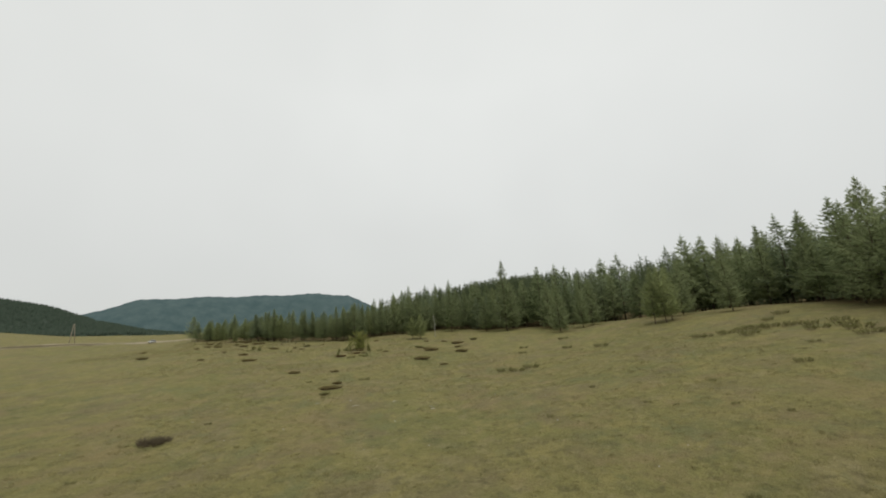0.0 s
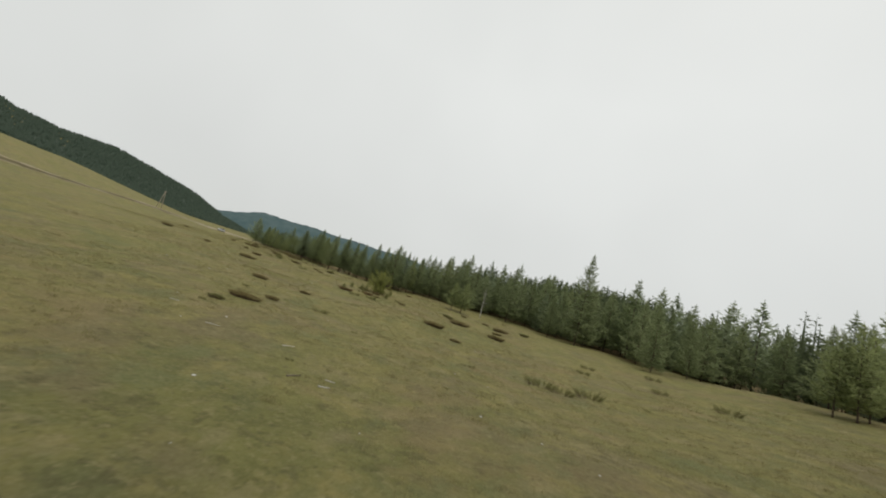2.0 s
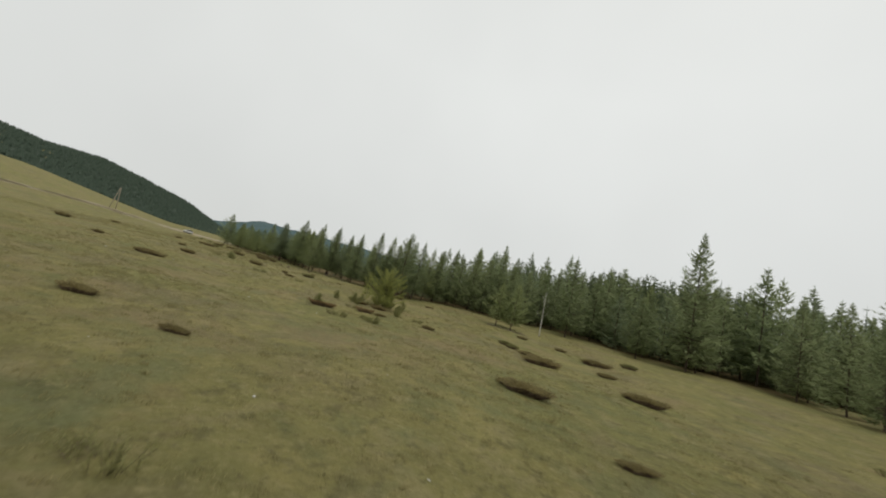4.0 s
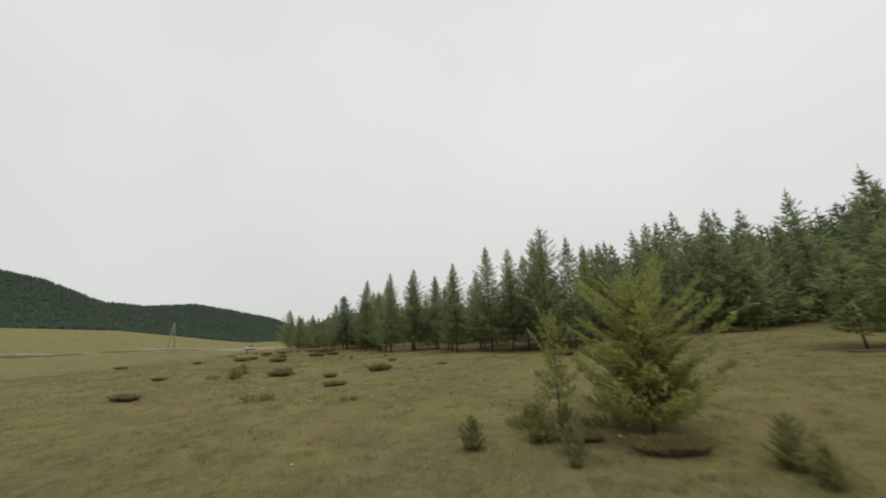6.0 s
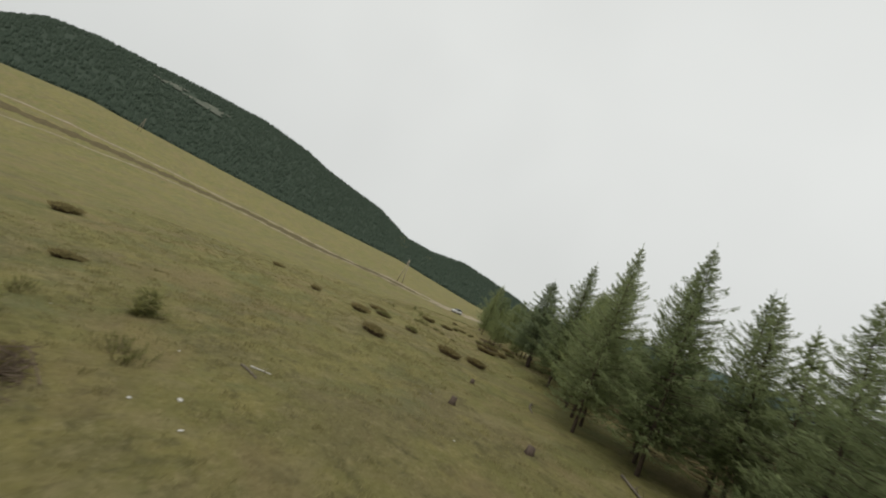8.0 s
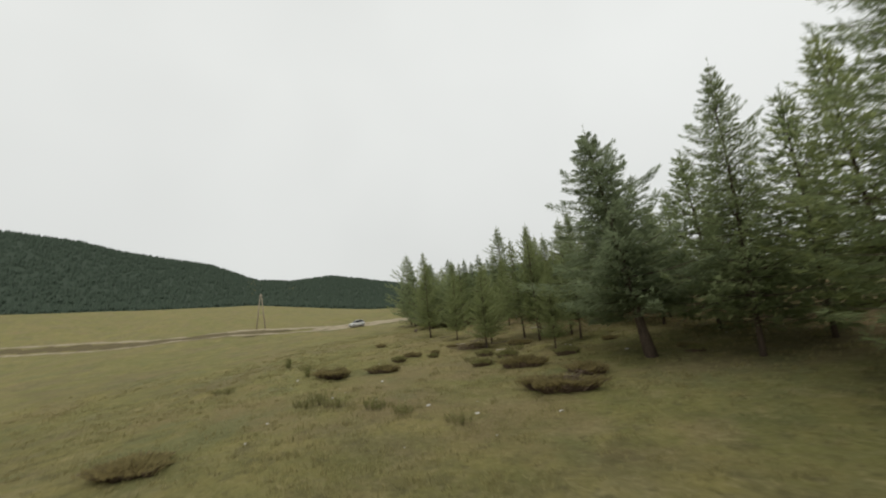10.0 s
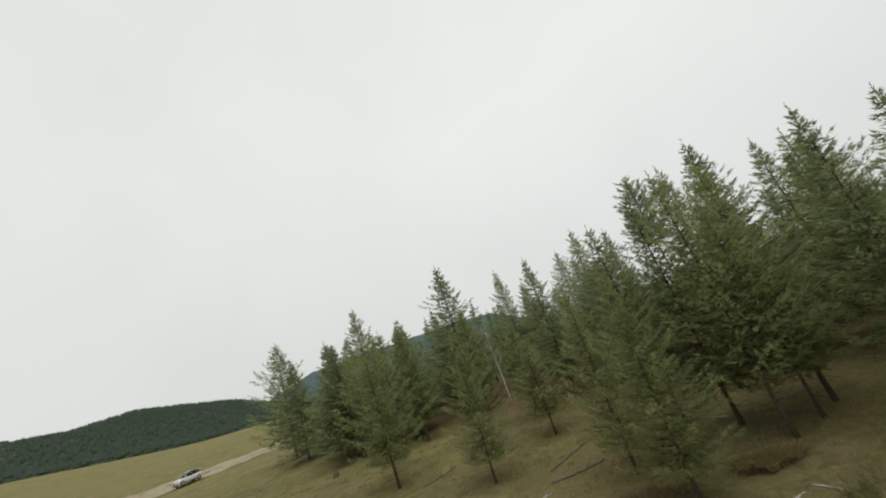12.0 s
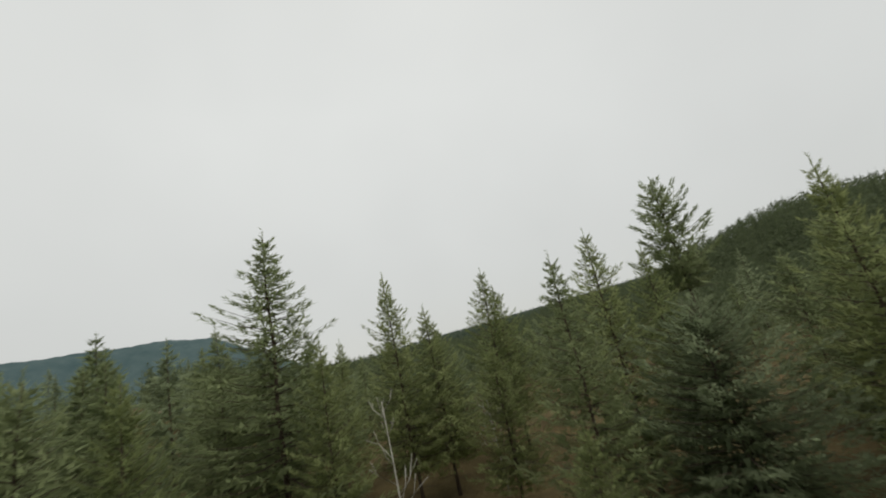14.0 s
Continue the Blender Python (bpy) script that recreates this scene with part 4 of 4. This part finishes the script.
PATCH_E = [(-102, 192.3, 1.0, 0), (-95.5, 192.4, 1.7, 0), (-93.6, 185, 1.3, 2), (-95.5, 188, 1.3, 2), (-95.3, 186.2, 1.2, 4), (-90.6, 184.7, 2.2, 3), (-89.4, 187.5, 1.5, 2), (-88.3, 191.4, 1.0, 1),
           (-86.6, 183.4, 1.9, 3), (-86.8, 180.7, 2.9, 6), (-97.9, 176.8, 2.0, 4), (-96, 176.4, 1.5, 4), (-93.4, 176.6, 1.4, 5), (-91.6, 176.6, 1.1, 5), (-83.5, 188.5, 0.9, 0), (-83, 187.6, 1.0, 2), (-88.6, 176.5, 1.2, 4), (-94.3, 190, 1.4, 4), (-93.3, 187.3, 1.4, 2), (-93, 185.8, 1.3, 4), (-98, 176, 1.4, 4)]
PATCH_F = [(-26.2, 128.4, 1.6, 4), (-27.9, 127.2, 1.8, 4), (-31, 127.3, 1.5, 4), (-19.8, 122.6, 1.5, 4), (-26, 153, 2, 1), (-33, 153.4, 2.8, 1), (-52.3, 152.3, 1.1, 0), (-32, 140, 2.2, 4), (-1, 139, 1.6, 0),
           (-85, 168, 1.8, 2), (-44, 148, 1.2, 1), (-9, 127, 1.7, 2)]
THICKET = [(46.5, 74.8, 2.6, 4), (49.5, 73.8, 3.4, 4), (53, 73.2, 3.6, 4), (55.6, 71.6, 4.2, 4), (58, 70, 4.2, 4), (58.6, 67, 3.8, 4), (57.2, 64, 3.6, 4), (61, 63.4, 4, 4), (60, 60.4, 3.6, 4), (57.6, 57, 4, 4),
           (60.5, 56, 3.6, 4), (50.4, 57.6, 1.6, 4), (63, 66.5, 3.4, 4)]
bush_rng = random.Random(9)
SCATTER = [(bush_rng.uniform(-42, 48), bush_rng.uniform(16, 84), bush_rng.uniform(0.5, 1.0), 4) for i in range(42)]
for x, y, w, k in PATCH_A + PATCH_B + PATCH_C + PATCH_D + PATCH_E + PATCH_F + THICKET + SCATTER:
    b = copy_thing(BUSHES[k], Matrix.Translation((x, y, float(land(x, y)) - 0.03)) @ Matrix.Rotation(bush_rng.uniform(-0.5, 0.5), 4, "Z"))
    b.scale = (w, w * bush_rng.uniform(0.55, 0.8), w ** 0.75 * bush_rng.uniform(0.9, 1.15))
for proto in BUSHES:
    for o in (*proto.children_recursive, proto):
        bpy.data.objects.remove(o)

# ---- deadwood and stones ----


def brush_pile(x, y, w, seed):
    rng = random.Random(seed)
    pile = tagged(new("brush_pile"), "tangled heap of brown dead branches lying in the grass", "brush pile")
    pile.location = (x, y, float(land(x, y)))
    for i in range(84):
        soup = Soup()
        a = rng.gauss(0.2, 0.9) if i % 3 else rng.uniform(0, 6.283)
        ln = w * rng.uniform(0.10, 0.30)
        c = Vector((rng.gauss(0, w * 0.2), rng.gauss(0, w * 0.13), 0.04 + 0.55 * rng.random() * (i / 84)))
        d = Vector((math.cos(a), math.sin(a), rng.uniform(-0.15, 0.35)))
        n = Vector((-d.y, d.x, 0.3)) * ln
        bow = rng.uniform(-0.35, 0.35)
        thick = rng.uniform(0.010, 0.024)
        soup.tube([c - d * ln, c - d * ln * 0.3 + n * bow * 0.7, c + d * ln * 0.4 + n * bow, c + d * ln], [thick, thick * 0.9, thick * 0.6, 0.004], 4)
        for k in range(4):
            q = c + d * ln * rng.uniform(-0.3, 0.7) + n * bow * 0.8
            soup.tube([q, q + (d + Vector((rng.uniform(-0.9, 0.9), rng.uniform(-0.9, 0.9), rng.uniform(0, 0.9)))) * ln * 0.35], [0.009, 0.003], 3)
        part("branch", soup.mesh("branch", M_BRUSH), pile)
    return pile


brush_pile(-58.6, 142.2, 2.6, 1)
brush_pile(-99.2, 191.2, 3.0, 2)
brush_pile(-86.2, 181.2, 2.0, 3)


def log(x, y, ln, r, turn, material, label):
    soup = Soup()
    rng = random.Random(round(x * 7 + y))
    bow = ln * rng.uniform(-0.07, 0.07)
    pts = [(ln * (i / 8 - 0.5), bow * math.sin(math.pi * i / 8) + rng.uniform(-0.4, 0.4) * r, r * rng.uniform(0.6, 1.0)) for i in range(9)]
    soup.tube(pts, [r * (1.05 - 0.07 * i) * rng.uniform(0.88, 1.1) for i in range(9)], 8)
    for i in range(max(2, round(ln * 1.6))):
        q = Vector(pts[rng.randrange(2, 8)])
        soup.tube([q, q + Vector((rng.uniform(0.05, 0.3), rng.uniform(-0.35, 0.35), rng.uniform(0.05, 0.4))) * min(1, ln * 0.5)], [r * 0.3, r * 0.1], 4)
    ob = tagged(new("log", soup.mesh("log", material, True)), label, "log", "fallen logs")
    dz = float(land(x + math.cos(turn) * ln / 2, y + math.sin(turn) * ln / 2) - land(x - math.cos(turn) * ln / 2, y - math.sin(turn) * ln / 2))
    ob.matrix_world = Matrix.Translation((x, y, float(land(x, y)))) @ Matrix.Rotation(turn, 4, "Z") @ Matrix.Rotation(-math.atan2(dz, ln), 4, "Y")


GREY_LOG, WHITE_LOG = "grey fallen log lying on the ground", "white fallen birch log lying on the ground"
LOGS_WOOD = [(-61.6, 148.3, 1.3, 0.07, 0.3, 0), (-62, 148.8, 0.9, 0.05, 0.9, 1), (-95.8, 190.5, 0.8, 0.04, 0.6, 1), (-95.0, 190.7, 0.7, 0.035, 2.2, 1), (-100.9, 195.1, 2.2, 0.07, 0.4, 0),
              (-102.3, 193.6, 1.0, 0.04, 0.6, 1), (-95.5, 196.6, 0.7, 0.06, 2.4, 1), (-108, 198.6, 2.0, 0.06, 0.9, 0), (-136.5, 218.6, 3.0, 0.12, 2.7, 0), (-97.4, 194.3, 3.2, 0.06, 0.7, 0),
              (-101, 197, 3.2, 0.06, 0.9, 0), (-55, 164, 4, 0.1, -0.6, 0)]
LOGS_FIELD = [(-50, 160.5, 3.5, 0.09, -0.5, 0), (-66, 168.5, 4, 0.1, -0.8, 0), (-10, 147, 7, 0.11, 0.1, 0), (-8, 62, 0.9, 0.05, 0.9, 1), (-98, 200.6, 1.6, 0.045, 0.2, 1),
              (-93, 203, 4, 0.1, 1.4, 0), (-13.4, 60.6, 1.0, 0.04, 0.3, 1), (-4.3, 57, 1.0, 0.07, 1.2, 0), (-2.4, 57.2, 0.7, 0.06, 0.6, 1), (-2.7, 58.5, 0.6, 0.05, 0.2, 1),
              (-19.6, 63.2, 0.8, 0.04, 0.2, 1)]
for x, y, ln, r, turn, white in LOGS_WOOD + LOGS_FIELD:
    log(x, y, ln, r * 0.75, turn, M_BIRCH if white else M_DEADWOOD, WHITE_LOG if white else GREY_LOG)


def stump(x, y, r, h):
    soup = Soup()
    soup.tube([(0, 0, -0.1), (0, 0, h * 0.4), (0.02, 0, h)], [r * 1.4, r, r * 0.95], 9)
    tagged(new("stump", soup.mesh("stump", M_BARK, True)), "dark weathered tree stump in the grass", "stump").location = (x, y, float(land(x, y)))


for x, y, r, h in [(-63, 159, 0.18, 0.4), (-58, 160, 0.2, 0.35), (-69, 165, 0.16, 0.3), (-118, 204, 0.2, 0.35)]:
    stump(x, y, r, h)


def stone_mesh(seed):
    bm = bmesh.new()
    bmesh.ops.create_icosphere(bm, subdivisions=2, radius=1)
    rng = random.Random(seed)
    axis = [Vector((rng.uniform(-1, 1), rng.uniform(-1, 1), rng.uniform(-1, 1))).normalized() for _ in range(5)]
    for v in bm.verts:
        for a in axis:
            k = v.co.dot(a)
            if k > 0.6:
                v.co -= a * (k - 0.6) * 0.8
        v.co.z *= 0.6
    return bm_mesh("stone", bm, M_STONE)


stones = [stone_mesh(s) for s in range(4)]
stone_rng = random.Random(17)
for i in range(215):
    if i < 90:
        x, y = stone_rng.uniform(-45, 40), stone_rng.uniform(18, 95)
    elif i < 170:
        x, y = stone_rng.uniform(-70, -25), stone_rng.uniform(108, 160)
    else:
        x, y = stone_rng.uniform(-112, -78), stone_rng.uniform(172, 205)
    ob = tagged(new("stone", stones[i % 4]), "small pale stone lying in the dry grass", "stone", "stones in the meadow")
    r = stone_rng.choice((0.03, 0.03, 0.045, 0.06, 0.085))
    ob.matrix_world = Matrix.Translation((x, y, float(land(x, y)) + r * 0.2)) @ Matrix.Rotation(stone_rng.uniform(0, 6), 4, "Z") @ Matrix.Diagonal((r * 1.4, r, r * 0.8, 1))

# ---- power line poles ----


def power_pole(x, y, h, turn):
    pole = tagged(new("power_pole"), "weathered wooden power pole with two splayed legs", "power pole", "poles of the power line")
    pole.matrix_world = Matrix.Translation((x, y, float(land(x, y)))) @ Matrix.Rotation(turn, 4, "Z")
    for side in (-1, 1):
        a = Soup()
        a.tube([(side * 1.25, 0, -0.5), (side * 0.7, 0, h * 0.45), (side * 0.12, 0, h)], [0.19, 0.16, 0.12], 10)
        part("leg", a.mesh("leg", M_POLE, True), pole)
    b = Soup()
    b.tube([(-0.8, 0, h * 0.4), (0.8, 0, h * 0.4)], [0.07, 0.07], 6)
    part("brace", b.mesh("brace", M_POLE), pole)
    c = Soup()
    c.tube([(0, -0.8, h - 0.5), (0, 0.8, h - 0.5)], [0.07, 0.07], 6)
    part("crossarm", c.mesh("crossarm", M_POLE), pole)
    for k in (-0.7, 0.7):
        d = Soup()
        d.tube([(0, k, h - 0.45), (0, k, h - 0.34), (0, k, h - 0.2)], [0.05, 0.07, 0.03], 8)
        part("insulator", d.mesh("insulator", M_PORCELAIN, True), pole)
    return pole


power_pole(-201, 222, 10.4, 1.08)
power_pole(-425, 86, 10.4, 1.3)

# ---- parked car ----


def loft(name, rings, material, cap=True):
    """A closed body through equal rings of points."""
    verts = [p for ring in rings for p in ring]
    m = len(rings[0])
    faces = [(i * m + k, i * m + (k + 1) % m, (i + 1) * m + (k + 1) % m, (i + 1) * m + k) for i in range(len(rings) - 1) for k in range(m)]
    if cap:
        faces += [tuple(range(m - 1, -1, -1)), tuple(range((len(rings) - 1) * m, len(rings) * m))]
    return mesh_of(name, verts, faces, material, True)


def box(name, sx, sy, sz, at, material, bevel=0.02):
    bm = bmesh.new()
    bmesh.ops.create_cube(bm, size=1, matrix=Matrix.Translation(at) @ Matrix.Diagonal((sx, sy, sz, 1)))
    bmesh.ops.bevel(bm, geom=list(bm.edges), offset=bevel, segments=2, affect="EDGES")
    return bm_mesh(name, bm, material)


def wheel(x, y, parent):
    prof = [(0.20, -0.09), (0.29, -0.105), (0.325, -0.08), (0.33, 0), (0.325, 0.08), (0.29, 0.105), (0.20, 0.09)]
    seg = 20
    verts = [(r * math.cos(6.2832 * k / seg), w, r * math.sin(6.2832 * k / seg)) for k in range(seg) for r, w in prof]
    m = len(prof)
    faces = [(k * m + j, k * m + j + 1, ((k + 1) % seg) * m + j + 1, ((k + 1) % seg) * m + j) for k in range(seg) for j in range(m - 1)]
    hub = new("wheel", mesh_of("wheel", verts, faces, M_TYRE, True))
    hub.parent, hub.location = parent, (x, y, 0.33)
    bm = bmesh.new()
    bmesh.ops.create_cone(bm, segments=20, radius1=0.2, radius2=0.2, depth=0.13, cap_ends=True, matrix=Matrix.Rotation(math.pi / 2, 4, "X"))
    part("rim", bm_mesh("rim", bm, M_RIM), hub, "silver alloy rim")


def car(x, y, turn):
    c = tagged(new("car"), "silver hatchback parked on the dirt road", "car")
    dzx = float(land(x + 2 * math.cos(turn), y + 2 * math.sin(turn)) - land(x - 2 * math.cos(turn), y - 2 * math.sin(turn)))
    c.matrix_world = Matrix.Translation((x, y, float(land(x, y)) + 0.12)) @ Matrix.Rotation(turn, 4, "Z") @ Matrix.Rotation(-math.atan2(dzx, 4), 4, "Y") @ Matrix.Diagonal((0.9, 0.98, 1.1, 1))

    def ring(px, half, low, high, crown):
        return [(px, -half * 0.92, low), (px, half * 0.92, low), (px, half, low + 0.15), (px, half, high - 0.12), (px, half * 0.9, high), (px, 0, high + crown), (px, -half * 0.9, high), (px, -half, high - 0.12), (px, -half, low + 0.15)]

    body = loft("body", [ring(2.12, 0.62, 0.32, 0.66, 0.01), ring(2.0, 0.78, 0.24, 0.78, 0.02), ring(1.5, 0.86, 0.22, 0.90, 0.03), ring(0.85, 0.88, 0.22, 0.92, 0.03), ring(0.0, 0.89, 0.22, 0.88, 0.02),
                         ring(-1.0, 0.89, 0.22, 0.89, 0.02), ring(-1.75, 0.87, 0.24, 0.93, 0.02), ring(-2.05, 0.78, 0.30, 0.92, 0.01), ring(-2.12, 0.7, 0.36, 0.8, 0.0)], M_CARPAINT)
    part("body", body, c)

    def top(px, half, high):
        return [(px, -half, 0.80), (px, half, 0.80), (px, half * 0.82, high - 0.06), (px, half * 0.7, high), (px, -half * 0.7, high), (px, -half * 0.82, high - 0.06)]

    part("greenhouse", loft("greenhouse", [top(0.95, 0.80, 1.0), top(0.25, 0.80, 1.42), top(-0.5, 0.81, 1.47), top(-1.4, 0.80, 1.42), top(-1.95, 0.76, 1.02)], M_GLASS), c, "dark tinted windows")
    roof = [[(px, -h, z), (px, h, z), (px, h * 0.9, z + 0.04), (px, -h * 0.9, z + 0.04)] for px, h, z in ((0.15, 0.5, 1.415), (-0.5, 0.52, 1.46), (-1.35, 0.5, 1.415))]
    part("roof", loft("roof", roof, M_CARPAINT), c)
    for side in (-1, 1):
        for px, lean in ((0.58, 0.55), (-0.35, 0.0), (-1.2, -0.15), (-1.7, -0.6)):
            s = Soup()
            s.tube([(px + lean * 0.5, side * 0.8, 0.96), (px - lean * 0.3, side * 0.66, 1.41)], [0.026, 0.024], 6)
            part("pillar", s.mesh("pillar", M_CARPAINT), c)
        part("headlight", box("headlight", 0.16, 0.34, 0.14, (2.0, side * 0.58, 0.70), M_LAMP), c, "clear headlight")
        part("tail_light", box("tail_light", 0.12, 0.2, 0.26, (-2.03, side * 0.68, 0.86), M_TAIL), c, "red tail light")
        part("mirror", box("mirror", 0.12, 0.2, 0.13, (0.72, side * 0.98, 1.02), M_CARPAINT), c)
        part("sill", box("sill", 2.2, 0.06, 0.14, (0, side * 0.885, 0.27), M_TRIM), c, "black plastic sill")
        part("door_handle", box("door_handle", 0.2, 0.04, 0.04, (-0.15, side * 0.9, 0.86), M_TRIM, 0.01), c)
    part("front_bumper", box("front_bumper", 0.16, 1.3, 0.2, (2.08, 0, 0.40), M_TRIM, 0.05), c, "black front bumper")
    part("grille", box("grille", 0.06, 0.7, 0.12, (2.11, 0, 0.63), M_TRIM), c)
    part("rear_bumper", box("rear_bumper", 0.16, 1.4, 0.22, (-2.1, 0, 0.45), M_TRIM, 0.05), c, "black rear bumper")
    for wx in (1.32, -1.3):
        for wy in (-0.8, 0.8):
            wheel(wx, wy, c)
    return c


car(-161.4, 227.2, math.atan2(-1.1, -0.2))

# ---- dry grass ----


def grass(name, count, region, seed, tall):
    """Single tufts between, and every so often a dense round tussock."""
    rng = np.random.default_rng(seed)
    x0, x1, y0, y1 = region
    x, y = rng.uniform(x0, x1, count), rng.uniform(y0, y1, count)
    rim = np.minimum(np.minimum(x - x0, x1 - x), np.minimum(y - y0, y1 - y))
    keep = (soft_noise(x / 7, y / 7, seed) > -0.22) & (in_wood(x, y) < 6) & (rng.random(count) < smooth(0, 14, rim))
    x, y = x[keep], y[keep]
    dense = rng.random(len(x)) < 0.2
    blades = np.where(dense, 26, 3)
    px, py, pz = (np.repeat(v, blades) for v in (x, y, land(x, y)))
    wide = np.repeat(np.where(dense, rng.uniform(0.12, 0.3, len(x)), 0.1), blades)
    n = len(px)
    a, h = rng.uniform(0, 6.283, n), tall * rng.uniform(0.5, 1.2, n)
    bx, by = px + rng.normal(0, 1, n) * wide, py + rng.normal(0, 1, n) * wide
    ca, sa = np.cos(a) * 0.024, np.sin(a) * 0.024
    lx, ly = rng.normal(0, 0.35, n) * h, rng.normal(0, 0.35, n) * h
    verts = np.stack([bx - ca, by - sa, pz - 0.03, bx + ca, by + sa, pz - 0.03, bx + lx, by + ly, pz + h], 1).reshape(-1, 3).tolist()
    faces = np.arange(3 * n).reshape(-1, 3).tolist()
    tagged(new(name, mesh_of(name, verts, faces, M_GRASS)), "dry yellow tufts of steppe grass", "grass", kind="stuff")


grass("grass", 26000, (-55, 55, 10, 112), 31, 0.14)
grass("grass", 21000, (-88, 15, 88, 172), 32, 0.14)
grass("grass", 19000, (-135, -62, 132, 212), 33, 0.14)
